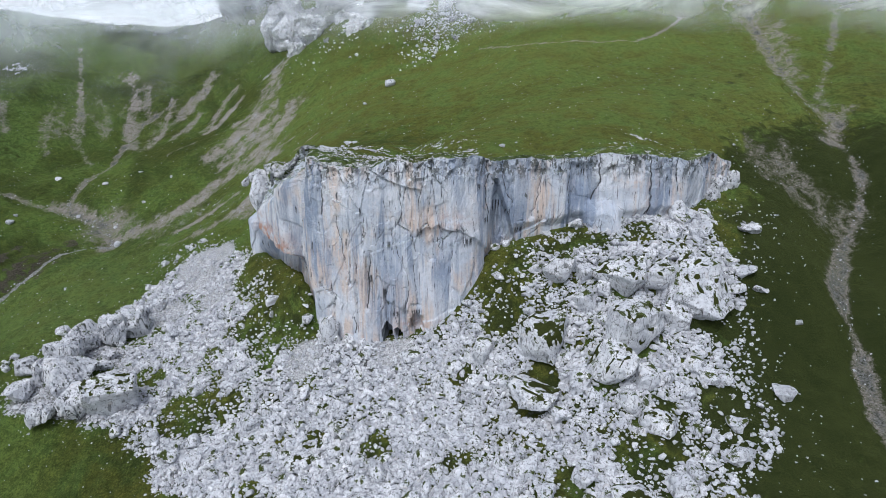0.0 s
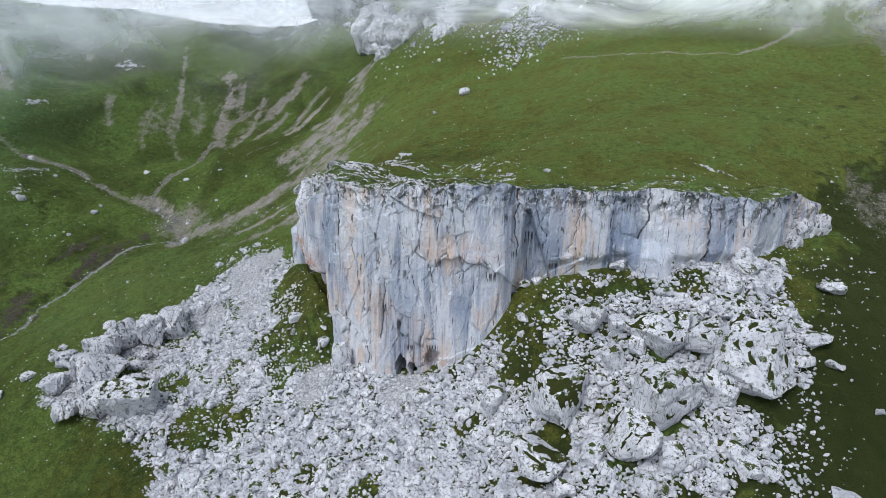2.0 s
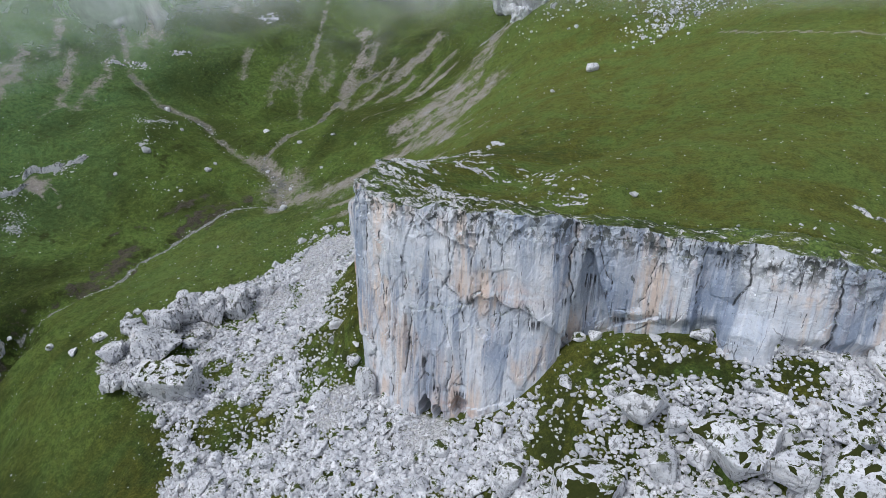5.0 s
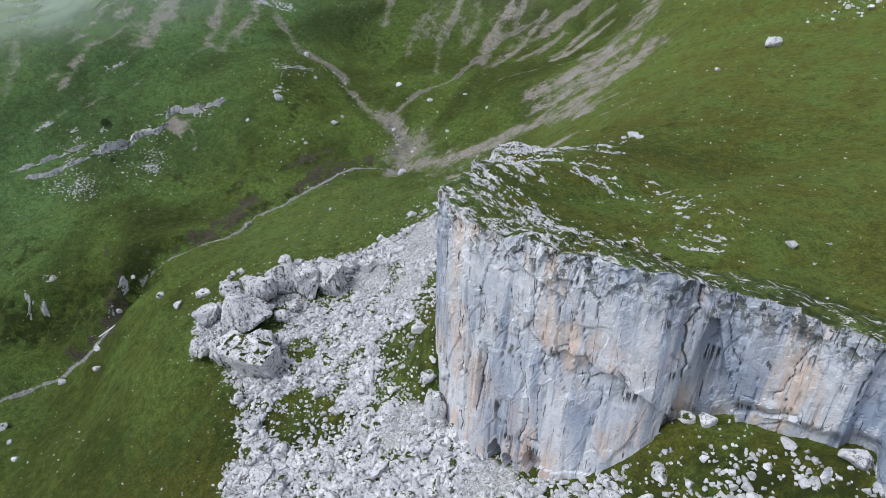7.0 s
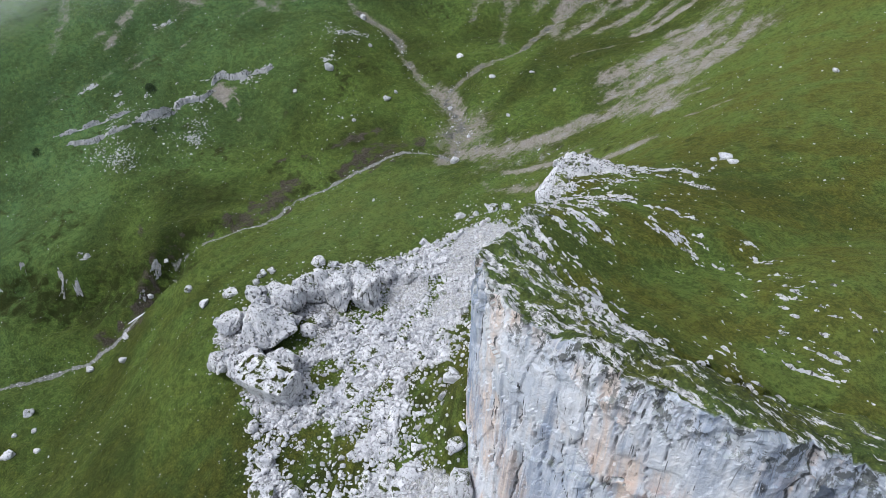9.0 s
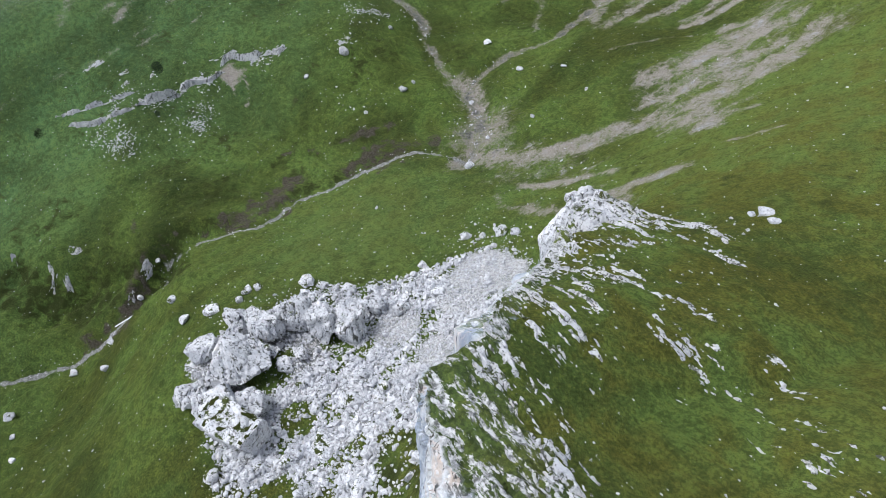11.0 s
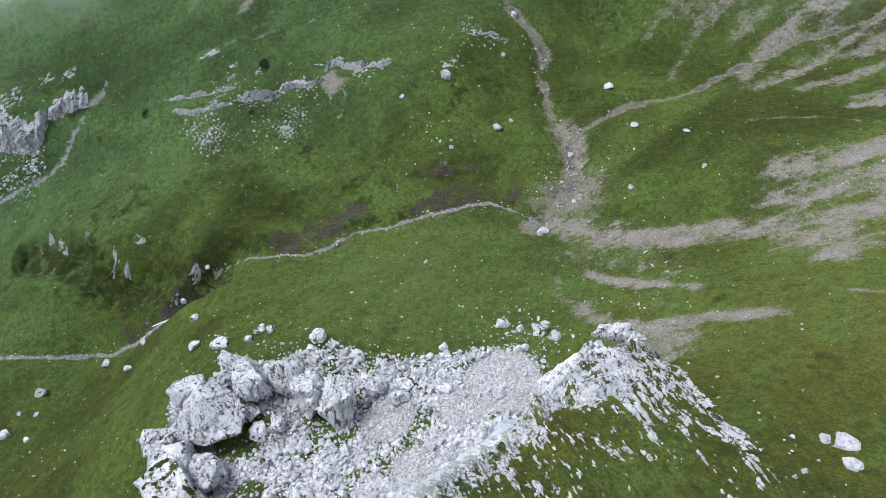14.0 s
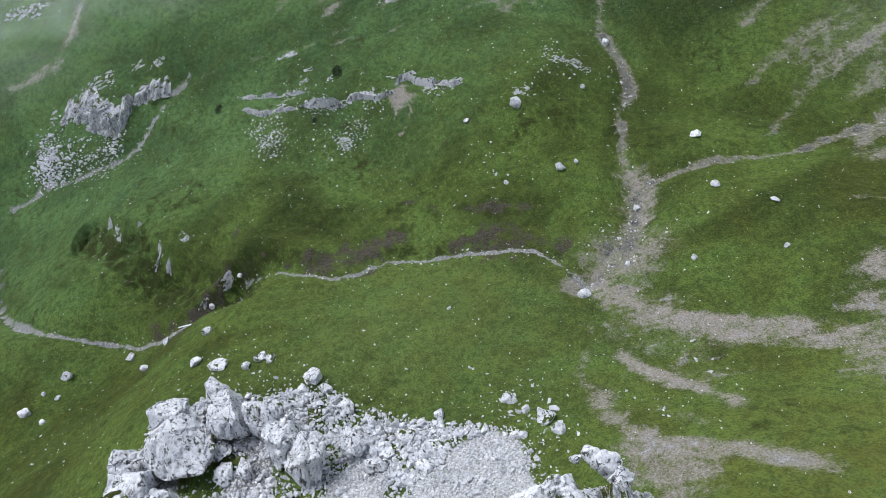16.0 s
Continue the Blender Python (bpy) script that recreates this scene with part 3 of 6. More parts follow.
def ravine_side(x, y):
    """1 on the steep, gullied side below the brink of the ravine."""
    out = np.zeros(x.shape)
    m = (x > -152) & (x < -98) & (y > 55) & (y < 112)
    below = inside(x[m], y[m], RAVINE + [(-100, 100), (-100, 60), (-146, 50)])
    d = away(x[m], y[m], RAVINE)
    out[m] = np.where(below, smooth(d, -0.5, 2.5) * smooth(d, 13, 7), 0)
    return out


def low_ground(x, y, banked=True):
    """The ground without the bench above the wall."""
    z = 4 + 0.1 * (x + 20) + 0.16 * (y - 90)
    for cx, cy, r, h in HILLS + KNOLLS + SWELLS + BUMPS + DIPS + RISES:
        z = z + h * np.exp(-((x - cx) ** 2 + (y - cy) ** 2) / r ** 2)
    far = smooth(np.hypot(x + 40, (y - 120)), 250, 800)
    z = z * (1 - far) + (-60 + 25 * fbm(x / 300, y / 300, 4, 3)) * far
    fold = 0.5 + 0.9 * smooth(x, -70, -110)
    z = z + 2.0 * fold * fbm(x / 27, y / 27, 3, 11) + 0.55 * fold * fbm(x / 6.5, y / 6.5, 3, 15) + 0.42 * fbm(x / 1.5, y / 1.5, 2, 19)
    for line, w, depth in BEDS:
        z = z - depth * np.exp(-(away(x, y, line) / w * 1.5) ** 2)
    # steep turf banked against the western foot of the wall
    if banked:
        bank = 3.6 * np.exp(-(away(x, y, [(-38, 122), (-30, 110.5), (-25.5, 103.5)]) / 4.2) ** 2) + 3.0 * np.exp(-(away(x, y, [(-25.5, 102), (-23.5, 99.5)]) / 2.6) ** 2)
        bank = bank + 1.5 * np.exp(-(away(x, y, [(-18, 93.6), (-8, 92), (0, 92.6), (5, 96.6), (7.5, 99)]) / 3.2) ** 2)
        z = z + bank * ~inside(x, y, CLIFF + [(78, 200, 0), (-52, 200, 0)])
    # the torn bank above the stream, and the cleft in which it runs
    z = z - 0.8 * np.exp(-(away(x, y, STREAM[10:17]) / 3.0) ** 2) + 2.0 * np.exp(-(away(x + 5.5, y - 1.0, STREAM[9:16]) / 3.0) ** 2)
    d = np.hypot((x + 124) / 16, (y - 77) / 9)
    side = ravine_side(x, y)
    z = z - side * (2.2 + 4.2 * np.abs(fbm((x + y * 0.3) / 5.0, (y - x * 0.3) / 16, 3, 27)))
    return z + np.exp(-d * d) * (2.4 * fbm(x / 6, y / 9, 3, 23))


def ground_z(x, y):
    x, y = np.asarray(x, float), np.asarray(y, float)
    return low_ground(x, y) + bench(x, y)


def upper_z(x, y):
    """The bench's height, also where it has broken away."""
    return low_ground(x, y, False) + bench(x, y, True)


def gz(x, y):
    return float(ground_z(np.array([x]), np.array([y]))[0])


def edge_fade(x, y, poly, soft):
    d = away(x, y, poly + poly[:1])
    return np.where(inside(x, y, poly), 0.5 + np.clip(d / soft, 0, 1) * 0.5, 0.5 - np.clip(d / soft, 0, 1) * 0.5)


def scree_cover(x, y):
    """0 for turf, 1 for a full cover of stones."""
    wob = 5.0 * fbm(x / 9, y / 9, 3, 31)
    c = smooth(edge_fade(x + wob, y + wob * 0.7, SCREE, 4.0), 0.35, 0.75)
    c = c * (1 - 0.72 * smooth(x, 24, 40) * smooth(y, 90, 76))
    gap = np.zeros(x.shape)
    for cx, cy, r in LAWNS + FOOT_LAWNS:
        gap = np.maximum(gap, 1 - np.hypot(x - cx + wob * 0.4, y - cy) / (1.25 * r))
    c = c * (1 - 0.93 * smooth(gap, 0.0, 0.30))
    east = 0.13 * smooth(x, 4, 14)
    speck = smooth(fbm(x / 3.5, y / 3.5, 3, 41), -0.28 + east, -0.02 + east)
    return c * (0.25 + 0.75 * speck)


def fine_cover(x, y):
    f = np.zeros(x.shape)
    for cx, cy, r in FINE:
        f = np.maximum(f, 1 - np.hypot(x - cx, y - cy) / r)
    return smooth(f, 0.0, 0.4)


def axis(stops):
    """Grid lines: (from, to, spacing at the start, spacing at the end) run on from each other."""
    out = [stops[0][0]]
    for a, b, s0, s1 in stops:
        while out[-1] < b - 1e-6:
            f = (out[-1] - a) / (b - a)
            out.append(out[-1] + s0 + (s1 - s0) * f)
    return np.array(out)


def grid_mesh(name, verts, nx, ny, flip=False, smooth_shade=True):
    """A sheet of nx by ny corners."""
    i = np.arange(nx * ny).reshape(ny, nx)
    q = np.stack([i[:-1, :-1], i[:-1, 1:], i[1:, 1:], i[1:, :-1]], -1).reshape(-1, 4)
    return raw_mesh(name, verts, q[:, ::-1] if flip else q, smooth_shade)


def raw_mesh(name, verts, faces, smooth_shade=True):
    verts, faces = np.asarray(verts, np.float32), np.asarray(faces, np.int32)
    me = bpy.data.meshes.new(name)
    n, k = faces.shape
    me.vertices.add(len(verts))
    me.vertices.foreach_set("co", verts.ravel())
    me.loops.add(n * k)
    me.loops.foreach_set("vertex_index", faces.ravel())
    me.polygons.add(n)
    me.polygons.foreach_set("loop_start", np.arange(0, n * k, k, dtype=np.int32))
    me.polygons.foreach_set("use_smooth", np.full(n, smooth_shade))
    me.update(calc_edges=True)
    return me


def cover(me, name, values):
    a = me.attributes.new(name, "FLOAT", "POINT")
    a.data.foreach_set("value", np.asarray(values, np.float32).ravel())


def build_ground():
    xs = axis([(-1600, -240, 90, 4), (-240, -130, 3.0, 0.8), (-130, 62, 0.55, 0.55), (62, 130, 0.8, 3), (130, 1600, 5, 90)])
    ys = axis([(-1500, 40, 90, 2), (40, 62, 1.5, 0.6), (62, 146, 0.55, 0.55), (146, 270, 0.8, 1.8), (270, 430, 3, 6), (430, 2000, 8, 90)])
    X, Y = np.meshgrid(xs, ys)
    x, y = X.ravel(), Y.ravel()
    z = ground_z(x, y)
    me = grid_mesh("ground", np.stack([x, y, z], 1), len(xs), len(ys))
    scree = scree_cover(x, y)
    gravel = np.maximum(scree * (0.95 - 0.55 * smooth(x, -22, 6)), fine_cover(x, y) * smooth(edge_fade(x, y, SCREE, 4.0), 0.3, 0.7))
    soil = np.zeros(x.shape)
    jag = fbm(x / 6, y / 6, 3, 51)
    for line, w in ((STREAM, 0.42), (WEST_BECK, 0.7), (SIDE_BECK, 0.7), (RUNNEL, 0.8)):
        gravel = np.maximum(gravel, 0.95 * smooth(away(x, y, line) + jag * w, w * 1.5, w * 0.4))
    for line, w in ((GULLY, 1.15), (EAST_GULLY, 0.8), (DRY_GULLY, 1.1), (FORK, 1.0)):
        d = away(x, y, line) + 1.6 * jag * w
        soil = np.maximum(soil, smooth(d, w * 2.0, w * 0.2) * 0.74)
        gravel = np.maximum(gravel, smooth(d, w * 1.3, 0.0) * 0.64)
    gravel = np.maximum(gravel, 0.62 * np.exp(-(((x + 92) / 6) ** 2 + ((y - 163) / 7) ** 2)))
    gravel = np.maximum(gravel, 0.75 * np.exp(-(((x - 5) / 13) ** 2 + ((y - 226) / 9) ** 2)))
    soil = np.maximum(soil, 0.8 * np.exp(-(((x + 90) / 8) ** 2 + ((y - 163) / 9) ** 2)))
    streak = fbm(x / 2.0, y / 4.5, 5, 55, 0.66)
    for line, w, *full in FANS + LOW_FANS + SCARS + SLOPE_SCARS + EAST_SCARS + WEST_SCARS:
        full = full[0] if full else 0.74
        d = away(x, y, line) + (1.1 * streak + 0.7 * jag) * w
        soil = np.maximum(soil, smooth(d, w * 2.3, w * 0.1) * full)
        gravel = np.maximum(gravel, smooth(d + 2.0 * streak * w, w * 0.6, -w * 0.4) * 0.42)
    d = away(x, y, TRAIL)
    soil = np.maximum(soil, smooth(d, 0.95, 0.25) * 0.85)
    soil = np.maximum(soil, 0.9 * np.exp(-(((x - 69) / 2.5) ** 2 + ((y - 199) / 2.5) ** 2)))
    heath_shade = 0.75 * np.exp(-(((x + 110) / 9) ** 2 + ((y - 92) / 7) ** 2)) + 0.6 * np.exp(-(((x + 128) / 11) ** 2 + ((y - 74) / 6) ** 2))
    heath_shade = np.maximum(heath_shade, 0.62 * smooth(away(x + 2.4, y - 1.0, STREAM[3:12]) + 3 * jag, 4.0, 0.5))
    heath_shade = np.maximum(heath_shade, 0.6 * np.exp(-(((x + 41) / 4) ** 2 + ((y - 88) / 3) ** 2)))
    heath_shade = np.maximum(heath_shade, 0.55 * np.exp(-(((x + 112) / 9) ** 2 + ((y - 128) / 3) ** 2)))
    # much darker ground down the slope east of the cliff's end
    heath_shade = np.maximum(heath_shade, 1.15 * smooth(x - 0.4 * (y - 90) + 14 * fbm(x / 11, y / 11, 4, 63, 0.6), 31, 52) * smooth(y, 150, 115) * np.where(inside(x, y, BENCH), smooth(x, 42, 56), 1.0))
    # darker grass below the wall and between the blocks
    heath_shade = np.maximum(heath_shade, 0.56 * smooth(edge_fade(x, y, SCREE, 5.0), 0.2, 0.6) * smooth(x, -48, -38))
    # shaded folds of the hillsides, painted as dark blobs
    for hx, hy, hr in HILL_SHADES:
        heath_shade = np.maximum(heath_shade, 0.55 * np.exp(-((x - hx) ** 2 + (y - hy) ** 2) / hr ** 2))
    # torn earth on the valley side of the stream
    torn = np.zeros(x.shape)
    for line, w in (([(-107.5, 112), (-109, 121), (-107, 130)], 2.6), ([(-104, 137), (-101, 144), (-97, 154)], 2.2), ([(-107.5, 85), (-109.5, 88.6), (-112.4, 94.4), (-113.5, 99), (-111, 104)], 3.2), ([(-120, 128), (-113, 137), (-107, 150)], 1.0)):
        torn = np.maximum(torn, smooth(away(x, y, line) + 3.4 * jag * w + 2.0 * fbm(x / 1.8, y / 1.8, 3, 59) * w, w * 1.5, w * 0.1) * 0.66)
    heath_shade = np.maximum(heath_shade, 0.62 * smooth(away(x, y, [(-119, 128), (-114, 136), (-109, 146)]) + 4 * jag, 4.5, 0.5))
    # the shadow on the ravine's steep side, painted into the turf colour
    heath_shade = np.maximum(heath_shade, 0.72 * ravine_side(x, y))
    # loose dark swathes, painted in for the soft shading of uneven slopes
    heath_shade = np.maximum(heath_shade, 0.33 * smooth(fbm(x / 26, y / 15, 4, 57, 0.6) + 0.12 * smooth(x, -95, -125), 0.02, 0.30) * (1 - 0.8 * smooth(y, 150, 190)))
    cover(me, "torn", torn)
    brook = np.minimum(away(x, y, STREAM), away(x, y, WEST_BECK))
    cover(me, "pale", np.maximum(np.maximum(fine_cover(x, y), 0.36 * smooth(brook, 3, 1)), 0.5 * smooth(x, -36, -44) * smooth(x, -84, -78)))
    # brightness of grass seen at a low angle, painted on; last term: lush meadow
    lush_lit = 0.30 * smooth(x, -8, 22) * smooth(y - 0.1 * x, 112, 140) + 0.62 * smooth(y - 0.25 * x, 136, 180) * smooth(x, -75, -30) + 0.42 * smooth(y, 100, 104) * smooth(y - 0.25 * x, 150, 126) * smooth(x, -14, 6) * inside(x, y, BENCH) + 0.58 * np.exp(-(((x + 85) / 18) ** 2 + ((y - 128) / 22) ** 2))
    cover(me, "lush_lit", np.clip(lush_lit, 0, 1))
    cover(me, "gravel", gravel)
    cover(me, "soil", soil)
    cover(me, "heath_shade", heath_shade)
    cover(me, "dry", 0.20 + 0.16 * smooth(x, -130, -90) + 0.64 * smooth(x - 0.15 * (y - 120), -62, -34) * (1 - 0.4 * smooth(x, -8, 22) * smooth(y - 0.1 * x, 112, 140)))
    # haze painted on towards the far west; fresh green on the stream meadow
    cover(me, "fresh_haze", 0.9 * smooth(x + 0.25 * (y - 100) + 16 * fbm(x / 20, y / 20, 3, 61), -108, -168) + 0.34 * np.exp(-(((x + 82) / 20) ** 2 + ((y - 130) / 24) ** 4)))
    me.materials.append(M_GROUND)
    return tagged(new("ground", me), "green alpine turf with bare gullies, gravel fans and a stream bed", "ground", kind="structure")


ground = build_ground()

# ---- the wall ----
def curve_through(stops, step_len):
    """A smooth line through the stops, in even steps."""
    p = np.array(stops, float)
    p = np.vstack([2 * p[0] - p[1], p, 2 * p[-1] - p[-2]])
    out = []
    for i in range(1, len(p) - 2):
        for t in np.linspace(0, 1, 40, endpoint=False):
            a, b, c, d = p[i - 1:i + 3]
            out.append(0.5 * (2 * b + (c - a) * t + (2 * a - 5 * b + 4 * c - d) * t * t + (3 * b - a - 3 * c + d) * t ** 3))
    out = np.array(out)
    s = np.concatenate([[0], np.cumsum(np.hypot(*np.diff(out[:, :2], axis=0).T))])
    even = np.arange(0, s[-1], step_len)
    return np.stack([np.interp(even, s, out[:, k]) for k in range(out.shape[1])], 1), even


def carve(x, z, line, width):
    """1 along a crack drawn on the wall as (x, height), fading over width."""
    return np.exp(-(away(x, z, line) / width) ** 2)


CRACKS = [
    ([(-7.9, 25), (-7.0, 21), (-5.7, 17.7), (-5.6, 14), (-6.2, 10.8)], 0.16, 0.7), ([(-11.2, 21.5), (-11.6, 17), (-11.9, 12)], 0.22, 0.7),
    ([(25.0, 36), (25.2, 31), (24.2, 28)], 0.25, 0.8), ([(33.0, 36), (33.6, 30.6), (33.2, 25)], 0.26, 0.9), ([(-6.8, 36), (-6.6, 30), (-6.2, 26)], 0.16, 0.5),
    ([(7.0, 36), (6.2, 31), (6.8, 25), (7.2, 19)], 0.2, 0.55), ([(9.2, 36), (9.4, 32), (10.2, 29.6), (11.2, 27.4)], 0.2, 0.5), ([(-9.0, 30), (-8.6, 26.5)], 0.14, 0.3),
    ([(-1.0, 24), (-0.6, 21.5)], 0.12, 0.3), ([(-14.0, 11), (-13.6, 7.5)], 0.2, 0.5),
]
EAST_CRACKS = [
    ([(-16.5, 27), (-15.2, 21), (-14.4, 16)], 0.18, 0.6), ([(-18.6, 35), (-18.2, 31), (-18.9, 27)], 0.22, 0.7), ([(-12.2, 24), (-12.2, 27.5)], 0.14, 0.5),
    ([(20.6, 34), (20.3, 29), (20.8, 25.5)], 0.2, 0.6), ([(38.0, 34), (38.3, 29)], 0.22, 0.7), ([(16.5, 33), (15.2, 28.5), (14.6, 25)], 0.16, 0.5),
    ([(-4.6, 24), (-4.4, 21.5)], 0.2, 0.5), ([(3.0, 24.5), (3.1, 21.5)], 0.16, 0.45), ([(1.2, 22), (0.9, 17.5)], 0.14, 0.4),
    ([(-4.8, 20), (-4.5, 15), (-4.0, 12.5)], 0.16, 0.5),
]


# black drip marks under ledges: x, height, half width, length
DRIPS = [
    (3.6, 22.8, 0.8, 2.2), (-3.6, 25.2, 0.7, 2.0), (-14.6, 23.4, 0.5, 2.4), (-4.5, 11.5, 1.1, 2.2), (-7.6, 11.2, 1.0, 1.6), (9.0, 27.6, 0.9, 3.2), (10.6, 26.2, 0.4, 2.2),
    (12.6, 22.8, 0.8, 1.6), (-11.4, 17.6, 0.35, 3.0), (-9.2, 15.4, 0.4, 3.4), (-17.4, 15.2, 0.4, 2.6), (1.4, 19.0, 0.2, 2.0), (-6.4, 20.8, 0.2, 2.2),
    (22.4, 32.8, 0.6, 2.0),
]
HIGH_DRIPS = [
    (-12.5, 28.6, 0.2, 2.6), (5.0, 31.6, 0.35, 2.0), (-8.4, 23.0, 0.3, 2.0), (-20.2, 22.0, 0.3, 3.0), (-1.6, 16.0, 0.25, 1.8), (-13.2, 13.6, 0.3, 3.0),
    (6.0, 25.8, 0.3, 1.6), (16.4, 31.0, 0.25, 2.0), (19.2, 30.4, 0.3, 2.6), (29.0, 31.2, 0.25, 2.0), (36.2, 31.6, 0.3, 1.8), (-2.4, 30.4, 0.25, 2.4),
    (0.8, 33.0, 0.25, 2.0), (-16.0, 30.8, 0.25, 2.0),
]


def build_wall():
    line, s = curve_through([(-43.6, 143.2, 4)] + CLIFF[3:21], 0.16)
    x, y = line[:, 0], line[:, 1]
    tx, ty = np.gradient(x), np.gradient(y)
    ln = np.hypot(tx, ty)
    nx, ny = ty / ln, -tx / ln
    for _ in range(60):
        nx, ny = (np.roll(v, 1) * 0.25 + np.roll(v, -1) * 0.25 + v * 0.5 for v in (nx, ny))
    nx[:60], ny[:60], nx[-60:], ny[-60:] = nx[60], ny[60], nx[-61], ny[-61]
    ln = np.hypot(nx, ny)
    nx, ny = nx / ln, ny / ln
    top = upper_z(x - nx * 0.6, y - ny * 0.6)
    foot = low_ground(x + nx * 2.0, y + ny * 2.0) - 3.0
    foot = np.minimum(foot, top - 3.0)
    rows_up = 160
    f = np.linspace(0, 1, rows_up)[:, None]
    S, X = np.broadcast_arrays(s[None, :], f * 0)[0], np.broadcast_arrays(x[None, :], f * 0)[0]
    T = np.broadcast_arrays(top[None, :], f * 0)[0]
    Z = foot[None, :] + (top - foot)[None, :] * f
    rim = smooth(Z, T - 5.5, T - 0.6)
    main = smooth(X, -21, -15) * smooth(X, 9, 5)
    off = 0.9 + 0.075 * (35 - Z) * main + 0.02 * (35 - Z) * (1 - main)
    off = off + 1.2 * fbm(S / 12, Z / 20, 2, 61) + 0.10 * fbm(S / 0.7, Z / 1.8, 4, 69, 0.6) * (0.6 + 0.9 * rim)
    # plates of rock with sharp edges, in four sizes
    wu, wv = S + 0.9 * fbm(S / 7, Z / 7, 3, 73), Z + 1.4 * fbm(S / 6, Z / 9, 3, 75)
    big, gap = facets(wu / 6.0, wv / 12.0, 101)
    mid, gap2 = facets(wu / 1.9, wv / 7.5, 111)
    small, gap3 = facets(wu / 0.8, wv / 1.9, 121)
    tiny, _ = facets(S / 0.45, Z / 0.7, 131)
    keen = smooth(fbm(S / 6, Z / 6, 2, 85), -0.15, 0.15)
    split = smooth(fbm(S / 5, Z / 6, 2, 89), 0.0, 0.22)
    joint = smooth(gap2, 0.06, 0.0) * split
    off = off + 0.60 * big + 0.24 * mid * (0.2 + keen) + 0.15 * small * (0.3 + keen) + 0.08 * tiny * (0.6 + 1.3 * rim) - 0.25 * joint
    off = off + rim * (0.7 * facets(S / 1.3, Z / 1.5, 87)[0] + 0.5 * fbm(S / 2.0, Z / 1.8, 3, 87) - 0.2)
    # the smooth shield under its arched brow
    bend = 1.6 * fbm(S / 2.2, Z / 6, 3, 151)
    arch = 25.2 - ((X + 0.4) / 3.9) ** 2 * 1.6 + bend
    shield = smooth(Z, arch + 0.25, arch - 0.15) * smooth(X, -4.7, -4.0) * smooth(X, 7.5, 6.5)
    off = off - 0.38 * shield * smooth(Z, 10, 20) + 0.16 * (1 - shield) * smooth(np.abs(Z - arch), 1.8, 0.2) * smooth(X, -5, -4) * smooth(X, 6, 4)
    brow = 29.5 - ((X + 0.6) / 2.4) ** 2 - 1.5 * bend
    off = off - 0.14 * smooth(Z, brow + 0.2, brow - 0.2) * smooth(Z, brow - 4, brow - 1) * smooth(np.abs(X + 0.6), 3.2, 2.6)
    # the three-cornered alcove, the stepped slab and the hanging lobe
    rise = np.clip((31.8 - Z) / 11, 0, 1.2)
    alcove = smooth(X, 8.0 - 1.6 * rise - 0.2, 8.0 - 1.6 * rise + 0.3) * smooth(X, 8.4 + 3.6 * rise + 0.3, 8.4 + 3.6 * rise - 0.2) * (Z < 31.9)
    off = off - 1.5 * alcove
    off = off - 0.9 * smooth(X, 20.4, 20.9) * smooth(X, 25.2, 24.0) * smooth(Z, 34.6, 33.5)
    lobe = smooth(np.hypot((X - 26.0 + 0.6 * bend) / 3.0, (Z - 24.4) / 3.8), 1.15, 0.55)
    off = off + 1.9 * lobe
    crack_d = np.full(X.shape, 2.0)
    for crack, w, depth in CRACKS + EAST_CRACKS:
        wob = X + 0.5 * fbm(Z / 1.5, S / 9, 3, 91)
        off = off - 0.5 * depth * carve(wob, Z, crack, w + 0.14)
        crack_d = np.minimum(crack_d, away(wob, Z, crack) / (w / 0.2))
    # cave at the foot, overhang at the western nose
    cx_, cz_ = X + 0.7 * fbm(S / 0.8, Z / 1.6, 3, 153), Z + 0.9 * fbm(S / 0.9, Z / 1.2, 3, 155)
    hole = np.minimum(np.hypot((cx_ + 8.9) / 0.8, (cz_ - 6.2) / 3.0), np.hypot((cx_ + 7.3) / 0.5, (cz_ - 6.6) / 2.2))
    cave = smooth(hole, 1.05, 0.85) + 0.3 * smooth(np.hypot((cx_ + 4.3) / 1.0, (cz_ - 9.2) / 1.4), 1.1, 0.8)
    off = off - 5.0 * np.clip(cave, 0, 1)
    # the western flank: set back behind the prow, with an overhanging nose, and rounded into the hilltop
    nose = smooth(X, -37.5, -35) * smooth(X, -26.0, -27.2)
    off = off - 2.2 * smooth(X, -20.5, -23.5) + 3.0 * nose * smooth(Z, 15.2, 16.0) * smooth(Z, T - 1, T - 6)
    off = off - 1.4 * smooth(X, -24, -27) * smooth(X, -38, -36) * smooth(Z, 16, 12) - 1.0 * np.exp(-((X + 25.6) / 0.7) ** 2)
    # the lump beside the notch, and the eastern wall's undercut foot
    off = off + 3.4 * smooth(np.hypot((X + 37.6) / 1.5, (Z - 12) / 6.5), 1.1, 0.6)
    FZ = np.broadcast_arrays((foot + 3)[None, :], f * 0)[0]
    off = off - 1.1 * smooth(X, 10, 13) * smooth(X, 44, 40) * smooth(Z, FZ + 2.8, FZ + 0.8) * (1 - lobe)
    band = smooth(X, -19, -25) * smooth(Z, T - 7, T - 2)
    off = off - 2.0 * smooth(X, -19, -25) * smooth(Z, T - 7, T) ** 1.5
    off = off + band * (1.1 * fbm(S / 1.6, Z / 1.1, 4, 191, 0.6) + 0.8 * facets(S / 1.1, Z / 0.8, 193)[0] - 0.4)
    wx, wy = x + nx * off, y + ny * off
